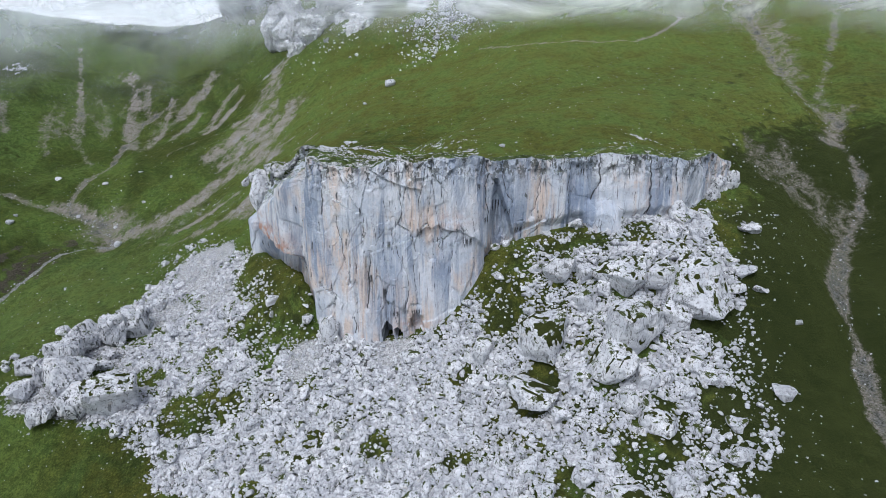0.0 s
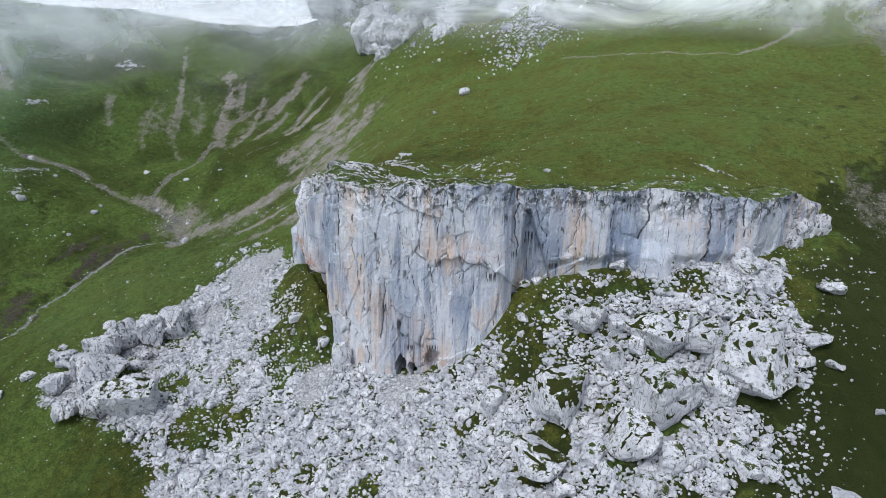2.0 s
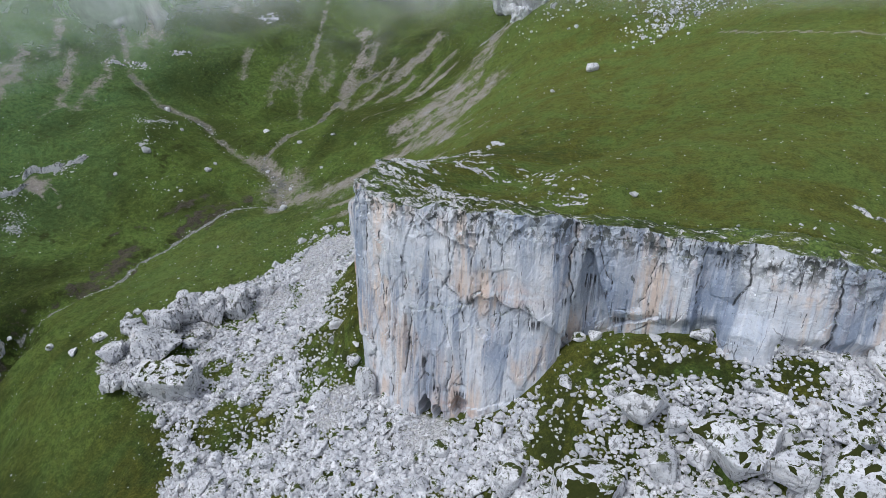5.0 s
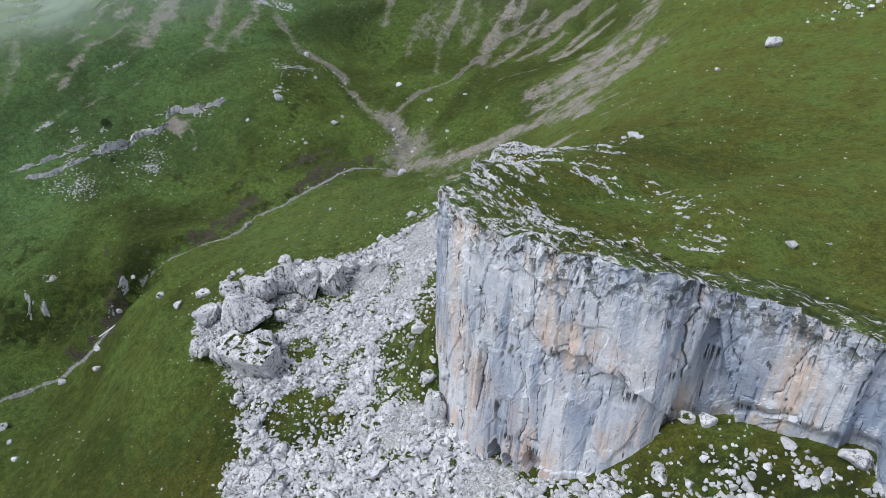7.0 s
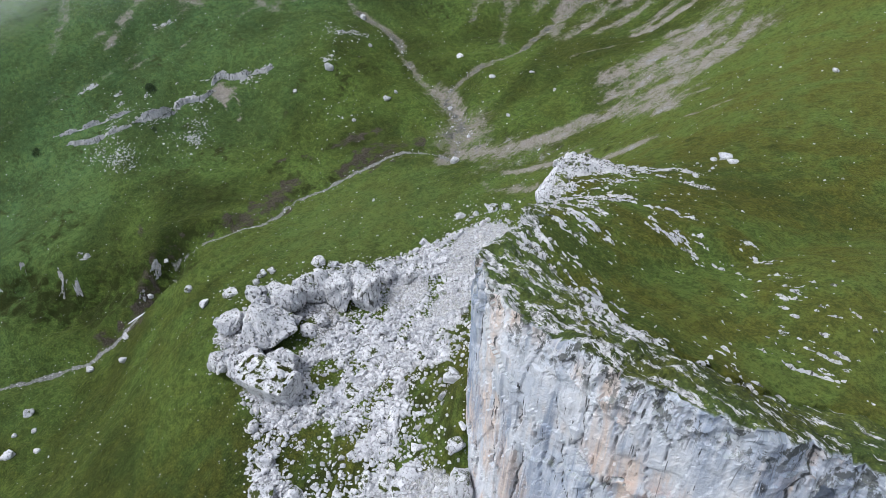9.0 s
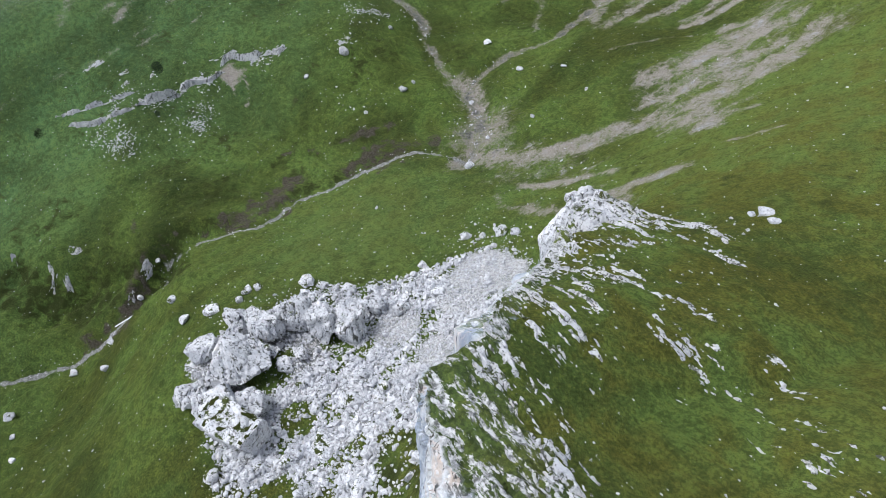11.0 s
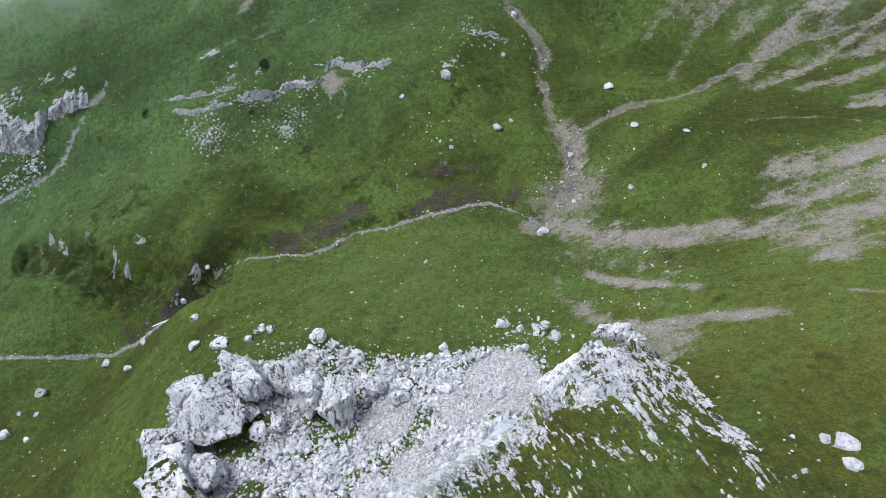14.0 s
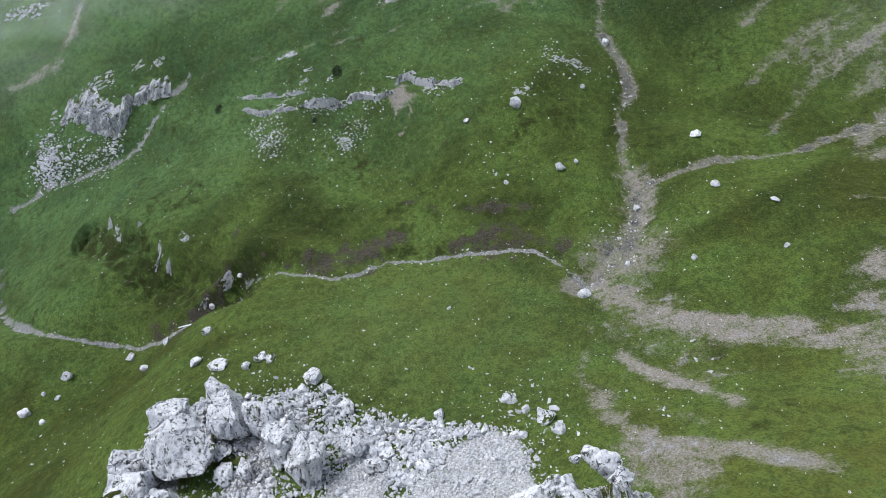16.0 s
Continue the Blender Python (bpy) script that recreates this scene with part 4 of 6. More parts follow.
    wz = Z + 0.25 * fbm(S / 1.7, Z / 1.7, 2, 95) * (f > 0.02)
    # the rim bends back into the turf
    back = np.interp(x, [-46, -42, -36, -24, 3, 46, 52], [3.4, 4.8, 5.4, 5.4, 5.2, 5.2, 5.0])
    caps = []
    for g in np.concatenate([[0.04, 0.1], np.linspace(0.17, 1, 20)]):
        d = 0.0 + back * g
        cx, cy = x + nx * (off[-1] * (1 - g) ** 3 - d), y + ny * (off[-1] * (1 - g) ** 3 - d)
        rough = fbm(cx / 1.6, cy / 0.8, 4, 97)
        cz = upper_z(cx - nx * 0.4, cy - ny * 0.4) * smooth(d + g * 3, 0, 1.6) + top * (1 - smooth(d + g * 3, 0, 1.6))
        crag = smooth(x, -33, -38)
        lift = (0.10 + 0.4 * crag) * np.sin(math.pi * min(1, g * 1.02)) ** 0.6 + (rough * (0.55 + 0.5 * crag) + (0.35 + 0.3 * crag) * facets(cx / 1.1, cy / 0.7, 141)[0] * smooth(x, 8, -6)) * (1 - g ** 3) - 0.55 * g ** 4
        caps.append((cx, cy, cz + lift))
    VX = np.vstack([wx] + [c[0] for c in caps])
    VY = np.vstack([wy] + [c[1] for c in caps])
    VZ = np.vstack([wz] + [c[2] for c in caps])
    ny_, nx_ = VX.shape
    me = grid_mesh("wall_face", np.stack([VX.ravel(), VY.ravel(), VZ.ravel()], 1), nx_, ny_, smooth_shade=False)
    pad = np.zeros((len(caps), nx_))
    rust = nose * smooth(Z, 21.5, 16) * smooth(Z, 13.5, 15.5) + 0.5 * np.exp(-(((X - 0.2) / 4) ** 2 + ((Z - 26) / 1.6) ** 2)) + 0.35 * np.exp(-(((X + 6) / 4) ** 2 + ((Z - 9) / 2.4) ** 2))
    seep = np.exp(-(((X + 7.5) / 3.5) ** 2 + ((Z - 9.5) / 3.0) ** 2)) + 0.8 * np.exp(-(((X - 9.5) / 1.5) ** 2 + ((Z - 25) / 2.5) ** 2))
    seep = seep + 0.7 * np.exp(-(((X + 11.5) / 2.5) ** 2 + ((Z - 15) / 4.5) ** 2)) + 0.6 * np.exp(-(((X - 4) / 1.5) ** 2 + ((Z - 22.5) / 1.6) ** 2))
    drips = np.zeros(X.shape)
    for dx, dz, dw, dh in DRIPS + HIGH_DRIPS:
        drips = np.maximum(drips, smooth(np.abs(X - dx), dw, dw * 0.6) * smooth(Z, dz - dh * (0.5 + 0.9 * np.abs(fbm(S / 0.35, S * 0, 2, 157))), dz - dh * 0.2) * smooth(Z, dz + 0.3, dz))
    cover(me, "drips", np.vstack([drips, pad]))
    cover(me, "along", np.vstack([S, S[:1] + pad]))
    warm = np.exp(-(((X + 13) / 6) ** 2 + ((Z - 13) / 8) ** 2)) + 0.9 * np.exp(-(((X + 1) / 4.5) ** 2 + ((Z - 26.5) / 2.2) ** 2)) + 0.8 * np.exp(-(((X - 15) / 2.5) ** 2 + ((Z - 26) / 4) ** 2))
    warm = warm + 0.7 * np.exp(-(((X + 5) / 4) ** 2 + ((Z - 9) / 3.5) ** 2)) + 0.6 * np.exp(-(((X - 32) / 2.5) ** 2 + ((Z - 28) / 4) ** 2)) + 0.5 * np.exp(-(((X + 17) / 4) ** 2 + ((Z - 28) / 4) ** 2)) + 0.5 * np.exp(-(((X - 48) / 4) ** 2 + ((Z - 32) / 3) ** 2))
    cool = np.exp(-(((X - 10.5) / 2.6) ** 2 + ((Z - 27) / 5) ** 2)) + 0.9 * np.exp(-(((X - 22.4) / 2.2) ** 2 + ((Z - 30) / 4.5) ** 2)) + 0.7 * np.exp(-(((X + 9) / 2.2) ** 2 + ((Z - 14) / 6) ** 2)) + 0.6 * np.exp(-(((X - 35) / 2) ** 2 + ((Z - 29) / 4) ** 2))
    cool = cool + 0.5 * np.exp(-(((X + 22) / 2.5) ** 2 + ((Z - 27) / 8) ** 2)) + 0.4 * np.exp(-(((X - 1) / 4) ** 2 + ((Z - 18) / 4) ** 2))
    cover(me, "joint", np.vstack([joint, pad]))
    cover(me, "cap", np.vstack([X * 0, pad + 1]))
    cover(me, "rocky", np.vstack([X * 0, pad + smooth(x, 6, -10) * 0.04 + smooth(x, -30, -34) * 0.06]))
    cover(me, "crack_d", np.vstack([crack_d, pad + 2]))
    cover(me, "warm", np.vstack([np.clip(warm, 0, 1), pad]))
    cover(me, "cool", np.vstack([np.clip(cool, 0, 1), pad]))
    cover(me, "rust", np.vstack([rust, pad]))
    cover(me, "seep", np.vstack([np.clip(seep, 0, 1), pad]))
    cover(me, "rim", np.vstack([rim, pad + 1]))
    bare = np.broadcast_to(1 - 0.4 * smooth(x, -27, -34), VX.shape)
    cover(me, "dry", VX * 0 + 0.6)
    cover(me, "turf", np.vstack([bare[:rows_up] * 0.3 * (f > 0.5) + 0.7 * band, bare[rows_up:]]))
    me.materials.append(M_CLIFF)
    return tagged(new("limestone_cliff", me), "sheer pale limestone cliff with blue-grey and buff water streaks", "cliff")


wall = build_wall()


# ---- rocks ----
def hull_points(rng, count, boxy):
    pts = []
    for _ in range(count):
        v = Vector((rng.gauss(0, 1), rng.gauss(0, 1), rng.gauss(0, 1))).normalized()
        m = max(abs(c) for c in v)
        pts.append(v * (1 + boxy * (1 / m - 1)) * rng.uniform(0.86, 1.0))
    return pts


def hull(rng, count=18, boxy=0.6):
    bm = bmesh.new()
    for p in hull_points(rng, count, boxy):
        bm.verts.new(p)
    got = bmesh.ops.convex_hull(bm, input=bm.verts)
    bmesh.ops.delete(bm, geom=list({v for v in got["geom_interior"] + got["geom_unused"] if isinstance(v, bmesh.types.BMVert)}), context="VERTS")
    bmesh.ops.triangulate(bm, faces=bm.faces)
    return bm


def plain_shapes(n, count, boxy, seed):
    """Small angular stones as corner and triangle arrays."""
    rng, out = random.Random(seed), []
    for _ in range(n):
        bm = hull(rng, count, boxy)
        bm.verts.index_update()
        out.append((np.array([v.co[:] for v in bm.verts]), np.array([[v.index for v in fc.verts] for fc in bm.faces])))
        bm.free()
    return out


STONES = plain_shapes(14, 16, 0.55, 5)
CHIPS = plain_shapes(10, 8, 0.4, 6)


def boulder_mesh(name, seed, size, cuts, mat, boxy=0.6, rough=0.1, flutes=0.0, grooves=0.0):
    """One weathered block of a given size: a hull with worn edges, hollows and, where flutes are given, rain-cut grooves."""
    rng = random.Random(seed)
    bm = hull(rng, 20, boxy)
    for v in bm.verts:
        v.co = Vector((v.co.x * size[0] / 2, v.co.y * size[1] / 2, v.co.z * size[2] / 2))
    bmesh.ops.subdivide_edges(bm, edges=bm.edges, cuts=cuts, use_grid_fill=True)
    bmesh.ops.triangulate(bm, faces=bm.faces)
    for _ in range(1):
        bmesh.ops.smooth_vert(bm, verts=bm.verts, factor=0.4, use_axis_x=True, use_axis_y=True, use_axis_z=True)
    bm.normal_update()
    r = sum(size) / 6
    off = Vector((rng.uniform(-90, 90), rng.uniform(-90, 90), rng.uniform(-90, 90)))
    for v in bm.verts:
        q = v.co + off
        d = noise.fractal(q * (0.9 / r), 1.0, 2.0, 4) * rough * r * 1.6
        d += noise.noise(q * 1.6) * rough * 0.5
        if flutes:
            crease = abs(noise.noise(Vector((q.x * 1.1 / r, q.y * 1.1 / r, q.z * 0.35 / r)) * 1.6))
            d -= flutes * r * max(0.0, 1 - crease / 0.10) * 0.35
            d += flutes * 0.12 * noise.noise(Vector((q.x * 1.5, q.y * 1.5, q.z * 0.4)))
        if grooves:
            bend = 0.5 * noise.noise(q * 0.5)
            d -= grooves * max(0.0, 1 - abs(noise.noise(Vector((q.x * 0.8 + bend, q.y * 0.8 - bend, q.z * 0.28)))) / 0.13)
        d += rough * 0.8 * r * (noise.cell(Vector((q.x * 1.3 / r, q.y * 1.3 / r, q.z * 0.9 / r))) - 0.5) * 0.35
        v.co += v.normal * d
    me = bpy.data.meshes.new(name)
    bm.to_mesh(me)
    bm.free()
    me.polygons.foreach_set("use_smooth", [False] * len(me.polygons))
    me.materials.append(mat)
    return me


def moss_cover(ob, me, seed, share):
    """Cushions of moss and grass on the upper faces of a block, a finger thick."""
    n, k = len(me.vertices), len(me.polygons)
    co, nor, tri = np.empty(n * 3), np.empty(n * 3), np.empty(k * 3, np.int32)
    me.vertices.foreach_get("co", co)
    me.vertices.foreach_get("normal", nor)
    me.polygons.foreach_get("vertices", tri)
    co, nor, tri = co.reshape(-1, 3), nor.reshape(-1, 3), tri.reshape(-1, 3)
    # cut every face along the moss line
    field = fbm(co[:, 0] / 0.55, co[:, 1] / 0.55 + co[:, 2] / 0.8, 3, seed, 0.55) + 0.35 * (nor[:, 2] - 0.6) - 0.34 + 0.4 * share
    field = np.where(nor[:, 2] > 0.1, field, -0.2)
    pts, lift, made, faces = [], [], {}, []

    def corner(a):
        if (a, a) not in made:
            made[a, a] = len(pts)
            pts.append(co[a])
            lift.append(nor[a] * min(0.16, 0.02 + 0.5 * field[a]))
        return made[a, a]

    def edge(a, b):
        key = (min(a, b), max(a, b))
        if key not in made:
            q = field[a] / (field[a] - field[b])
            made[key] = len(pts)
            pts.append(co[a] + (co[b] - co[a]) * q)
            lift.append(-0.02 * nor[a])
        return made[key]

    for t in tri[(field[tri] > 0).any(1)]:
        ring = []
        for a, b in zip(t, np.roll(t, -1)):
            if field[a] > 0:
                ring.append(corner(a))
            if (field[a] > 0) != (field[b] > 0):
                ring.append(edge(a, b))
        faces += [(ring[0], ring[n], ring[n + 1]) for n in range(1, len(ring) - 1)]
    if not faces:
        return
    pts, lift, faces = np.array(pts), np.array(lift), np.array(faces)
    # every patch of touching faces is a cushion of its own
    owner = np.arange(len(pts))
    for _ in range(80):
        low, before = owner[faces].min(1), owner.copy()
        np.minimum.at(owner, faces.ravel(), np.repeat(low, 3))
        if (owner == before).all():
            break
    root = owner[faces[:, 0]]
    for r in np.unique(root):
        own = faces[root == r]
        if len(own) < 12:
            continue
        used, inv = np.unique(own, return_inverse=True)
        patch = raw_mesh("moss_patch", pts[used] + lift[used], inv.reshape(-1, 3), True)
        patch.materials.append(M_MOSS)
        cushion = tagged(new("moss_patch", patch), "dark green cushion of moss")
        cushion.parent = ob


def place_boulder(x, y, w, h, seed, label, group, mat=None, sink=0.22, deep=0.85, rough=0.10, flutes=0.0, boxy=0.6, cuts=4, name="boulder", turn=None, thing=True, moss=0.0, lean=0.0, grooves=0.0):
    rng = random.Random(seed * 7 + 3)
    size = (w * 1.08, w * deep * 1.08, h * 1.05)
    me = boulder_mesh(name, seed, size, cuts, mat or M_BOULDER, boxy, rough, flutes, grooves)
    ob = new(name, me)
    ob.matrix_world = pose(x, y, gz(x, y) + h * (0.5 - sink), lean) @ pose(0, 0, 0, rng.uniform(-9, 9), rng.uniform(-9, 9), rng.uniform(0, 360) if turn is None else turn)
    if moss:
        moss_cover(ob, me, seed, moss)
    return tagged(ob, label, "boulder", group) if thing else ob


def stone_heap(name, pos, size, shapes, mat, seed, flat=0.75, tilt=0.6, along=None, sharp=True):
    """Many stones in one mesh. pos: n x 3, size: n widths or n x 3."""
    rng = np.random.RandomState(seed)
    pos, size = np.asarray(pos, float), np.asarray(size, float)
    n = len(pos)
    if size.ndim == 1:
        size = size[:, None] * np.stack([rng.uniform(0.8, 1.25, n), rng.uniform(0.65, 1.0, n), rng.uniform(0.7, 1.1, n) * flat], 1)
    yaw = rng.uniform(0, 2 * math.pi, n) if along is None else along + rng.normal(0, 0.25, n)
    ax, ay = rng.normal(0, tilt * 0.5, n), rng.normal(0, tilt * 0.5, n)
    which = rng.randint(0, len(shapes), n)
    verts, faces, base = [], [], 0
    for k, (sv, sf) in enumerate(shapes):
        m = which == k
        if not m.any():
            continue
        c = sv[None] * (size[m] / 2)[:, None, :]
        px, py, pz = c[..., 0], c[..., 1], c[..., 2]
        ca, sa = np.cos(ax[m])[:, None], np.sin(ax[m])[:, None]
        py, pz = py * ca - pz * sa, py * sa + pz * ca
        cb, sb = np.cos(ay[m])[:, None], np.sin(ay[m])[:, None]
        px, pz = px * cb + pz * sb, -px * sb + pz * cb
        cc, sc = np.cos(yaw[m])[:, None], np.sin(yaw[m])[:, None]
        px, py = px * cc - py * sc, px * sc + py * cc
        v = np.stack([px, py, pz], -1) + pos[m][:, None, :]
        t = sf[None] + (np.arange(m.sum()) * len(sv))[:, None, None] + base
        verts.append(v.reshape(-1, 3))
        faces.append(t.reshape(-1, 3))
        base += v.shape[0] * v.shape[1]
    me = raw_mesh(name, np.vstack(verts), np.vstack(faces), not sharp)
    me.materials.append(mat)
    return new(name, me)


# the chaos of great blocks below the eastern wall: x, y, width, height
EAST_BLOCKS = [
    (17.7, 90.2, 4.2, 4.6), (14.5, 82.9, 6.4, 5.6), (20.9, 86.2, 2.8, 3.4), (22.0, 90.2, 2.8, 2.0), (27.1, 89.0, 6.6, 4.2), (31.9, 88.1, 4.2, 4.8),
    (37.3, 85.6, 8.6, 7.0), (27.5, 80.6, 7.0, 6.4), (34.0, 83.3, 3.8, 4.2), (23.2, 76.6, 6.0, 4.6), (19.1, 76.4, 3.0, 2.6), (35.1, 76.9, 2.5, 2.0),
    (36.0, 78.6, 2.6, 1.8), (36.1, 75.4, 2.6, 1.7), (36.0, 93.5, 4.4, 2.2), (28.2, 75.3, 3.4, 2.4), (24.4, 71.6, 3.0, 2.8), (27.8, 69.4, 4.2, 2.4),
    (6.3, 84.6, 3.0, 3.0), (8.5, 79.9, 2.4, 2.2), (24.2, 87.7, 2.4, 1.8), (19.5, 78.7, 1.9, 1.7),
]
SOUTH_BLOCKS = [
    (12.8, 77.2, 9.0, 3.4), (16.2, 72.6, 3.2, 2.2), (10.6, 66.6, 3.6, 2.4), (17.4, 63.4, 3.2, 2.8), (22.6, 59.0, 6.0, 4.0), (28.0, 60.2, 4.0, 3.0), (36.2, 64.0, 3.8, 2.2),
    (38.0, 68.8, 3.2, 1.8), (3.6, 76.8, 3.6, 2.0), (-5.0, 88.6, 3.0, 2.2), (-4.4, 64.6, 3.0, 2.6), (-8.6, 69.6, 2.6, 3.0), (-14.5, 78.4, 4.2, 2.2),
    (-20.5, 74.2, 4.6, 2.2), (-26.0, 77.4, 3.4, 1.8), (-21.6, 80.8, 2.6, 2.0), (-29.6, 79.6, 2.2, 2.0), (-15.6, 82.2, 2.6, 2.4), (-38.4, 79.2, 3.8, 2.4),
    (-34.6, 78.6, 3.6, 2.2), (-33.0, 69.0, 3.0, 2.2), (-6.6, 78.2, 2.4, 1.8),
]
# the old fluted rocks at the western end of the field
WEST_ROCKS = [
    (-68.6, 101.2, 6.6, 6.0), (-67.4, 105.8, 5.4, 6.4), (-63.2, 108.2, 5.2, 6.8), (-60.2, 111.2, 5.4, 6.6), (-64.6, 94.8, 8.8, 6.6), (-72.2, 92.4, 5.0, 4.2),
    (-60.6, 89.6, 6.4, 5.4), (-57.3, 93.4, 5.6, 4.6), (-65.8, 87.6, 4.8, 4.0), (-65.0, 99.5, 3.6, 2.2), (-61.6, 100.7, 2.9, 1.8),
    (-74.0, 98.6, 3.8, 3.6), (-61.6, 117.0, 3.2, 2.8), (-70.6, 97.4, 4.0, 3.6), (-58.4, 119.6, 2.8, 2.2), (-61.6, 103.4, 2.6, 1.8),
]
LOOSE_ROCKS = [
    (-52.6, 84.9, 2.1, 2.2), (-46.2, 83.4, 2.6, 2.4), (-84.7, 93.0, 1.9, 1.4), (-82.0, 97.1, 2.8, 1.5), (-92.6, 93.3, 1.7, 1.4), (-81.7, 103.5, 2.0, 1.3),
    (-80.6, 105.2, 1.6, 1.2), (-80.2, 101.6, 1.6, 1.2), (-74.6, 111.8, 3.2, 2.0), (-72.6, 113.6, 1.8, 1.4), (-68.8, 116.5, 2.4, 1.6), (-64.8, 128.4, 1.6, 1.3), (-64.4, 137.7, 2.0, 1.4), (-59.1, 140.8, 2.6, 1.5), (-51.5, 108.3, 2.4, 1.6),
    (-53.3, 111.0, 2.1, 1.8), (-46.6, 108.6, 2.1, 2.2), (-49.0, 104.6, 3.4, 2.2), (-55.0, 103.4, 1.8, 1.4), (-42.2, 93.1, 2.4, 1.7), (-47.3, 93.4, 2.1, 1.9),
    (-42.6, 80.8, 4.0, 2.4), (-39.4, 83.4, 3.0, 2.0), (-30.5, 84.6, 3.2, 2.2), (-30.5, 103.9, 2.6, 2.2), (-45.8, 97.8, 4.2, 1.4),
]
MEADOW_ROCKS = [
    (-83.7, 154.6, 2.2, 2.0), (-112.7, 158.6, 2.0, 1.7), (-113.0, 161.7, 1.1, 1.0), (-132.6, 144.2, 1.3, 1.1), (-130.8, 154.0, 2.6, 2.2), (-147.7, 178.1, 2.2, 1.6),
    (-131.2, 168.0, 1.2, 1.0), (-98.4, 181.6, 2.2, 0.9), (-113.8, 185.0, 2.4, 0.9), (-79.3, 182.8, 0.9, 0.8), (-86.2, 133.2, 0.8, 0.7), (-113.3, 148.5, 1.1, 0.9),
    (-88.1, 163.1, 1.3, 0.9), (-101.1, 169.6, 1.3, 1.0), (-15.1, 189.6, 3.2, 2.5), (-21.4, 179.4, 1.2, 0.9), (-21.6, 145.8, 2.2, 0.7), (-19.9, 144.5, 1.5, 0.6), (10.4, 112.8, 1.1, 0.7),
    (-22.8, 145.1, 1.1, 0.5), (-96.0, 55.8, 2.3, 1.6), (-103.1, 61.6, 2.1, 1.5), (46.0, 74.0, 3.6, 1.6), (52.3, 83.7, 1.2, 0.9), (-76.9, 274.3, 3.3, 2.6),
]
STREAM_ROCKS = [(-60.6, 142.4, 1.4, 0.9), (-56.4, 141.6, 1.8, 1.1), (-61.8, 139.2, 1.3, 0.9), (-103, 82, 1.8, 1.3), (-97, 79, 1.6, 1.0), (-104, 74, 2.2, 1.2), (-98.5, 61, 1.2, 0.8), (-100, 58, 1.0, 0.8), (-93, 60, 1.3, 0.9), (-109, 90, 1.4, 1.0), (-112, 96, 1.3, 0.9), (-83, 171, 1.2, 0.7), (-90, 187, 1.6, 0.6)]
OUTLIERS = [(50.2, 99.0, 3.8, 2.2), (46.3, 91.2, 4.0, 1.7), (44.4, 92.4, 2.2, 1.4), (48.2, 88.4, 2.8, 1.0), (36.9, 97.2, 3.0, 2.4), (40.3, 97.3, 2.1, 2.0), (39.4, 101.0, 4.6, 3.0), (35.3, 100.6, 1.6, 1.3)]

for n, (bx, by, bw, bh) in enumerate(EAST_BLOCKS):
    place_boulder(bx, by, bw * 1.08, bh * 1.1, 100 + n, "great angular limestone block patched with moss among scree" if bw > 4 else "pale limestone block wedged among larger blocks",
                  "fallen blocks", name="rock_block", cuts=9 if bw > 5 else 6, rough=0.075, boxy=1.25, flutes=0.14, lean=14, moss=(0.6 if n == 1 else 0.2) if bw > 5 else 0.12 if bw > 3.5 else 0.0)
for n, (bx, by, bw, bh) in enumerate(SOUTH_BLOCKS):
    place_boulder(bx, by, bw, bh, 200 + n, "weathered limestone block half sunk in the scree", "fallen blocks", name="rock_block", cuts=6, rough=0.12, flutes=0.3 if bw > 4 else 0.1, moss=0.35 if bw > 4 else 0.0)
for n, (bx, by, bw, bh) in enumerate(WEST_ROCKS):
    place_boulder(bx, by, bw * 1.12, bh * 1.1, 300 + n, "huge rounded limestone rock grooved by rain" if bw > 4 else "rounded limestone rock leaning on larger rocks", "rain-cut rocks",
                  M_KARST, cuts=12 if bw > 4 else 7, rough=0.09, flutes=0.32, boxy=0.38, sink=0.12, grooves=0.16, name="weathered_rock")
for n, (bx, by, bw, bh) in enumerate(LOOSE_ROCKS):
    place_boulder(bx, by, bw, bh, 400 + n, "loose pale limestone boulder on turf and scree", "loose boulders", cuts=4, rough=0.11)
for n, (bx, by, bw, bh) in enumerate(MEADOW_ROCKS + STREAM_ROCKS):
    place_boulder(bx, by, bw, bh, 500 + n, "lone pale limestone boulder lying in alpine turf", "meadow boulders", M_RIB, cuts=4, rough=0.11, sink=0.28)
for n, (bx, by, bw, bh) in enumerate(OUTLIERS):
    place_boulder(bx, by, bw, bh, 550 + n, "low limestone boulder in turf near the cliff's end", "loose boulders", cuts=5, rough=0.13, flutes=0.3)
place_boulder(-55.6, 90.0, 8.6, 7.0, 381, "boxy limestone rock with a flat mossy top", "rain-cut rocks", M_BOULDER, sink=0.14, deep=0.7, rough=0.05, flutes=0.3, boxy=1.0, cuts=11, name="weathered_rock", turn=25, moss=0.3)
# the flake that leans on the foot of the wall, and the knobs at its eastern end
flake_rock = place_boulder(-18.8, 93.7, 3.4, 6.0, 601, "tall pale flake leaning against the cliff's foot", "cliff blocks", cuts=5, rough=0.06, boxy=0.5, sink=0.18)
for n, (bx, by, bw, bh) in enumerate([(46.4, 112.0, 5.4, 5.2), (49.4, 113.0, 4.6, 4.6), (52.0, 113.6, 3.6, 3.4), (47.6, 109.8, 3.2, 5.0), (44.2, 110.0, 2.4, 3.0)]):
    ob = place_boulder(bx, by, bw, bh, 610 + n, "jagged limestone knob at the end of the cliff", "cliff knobs", M_KARST, cuts=7, rough=0.16, flutes=0.6, sink=0.30, name="rock_knob", thing=False)
    ob.parent = wall
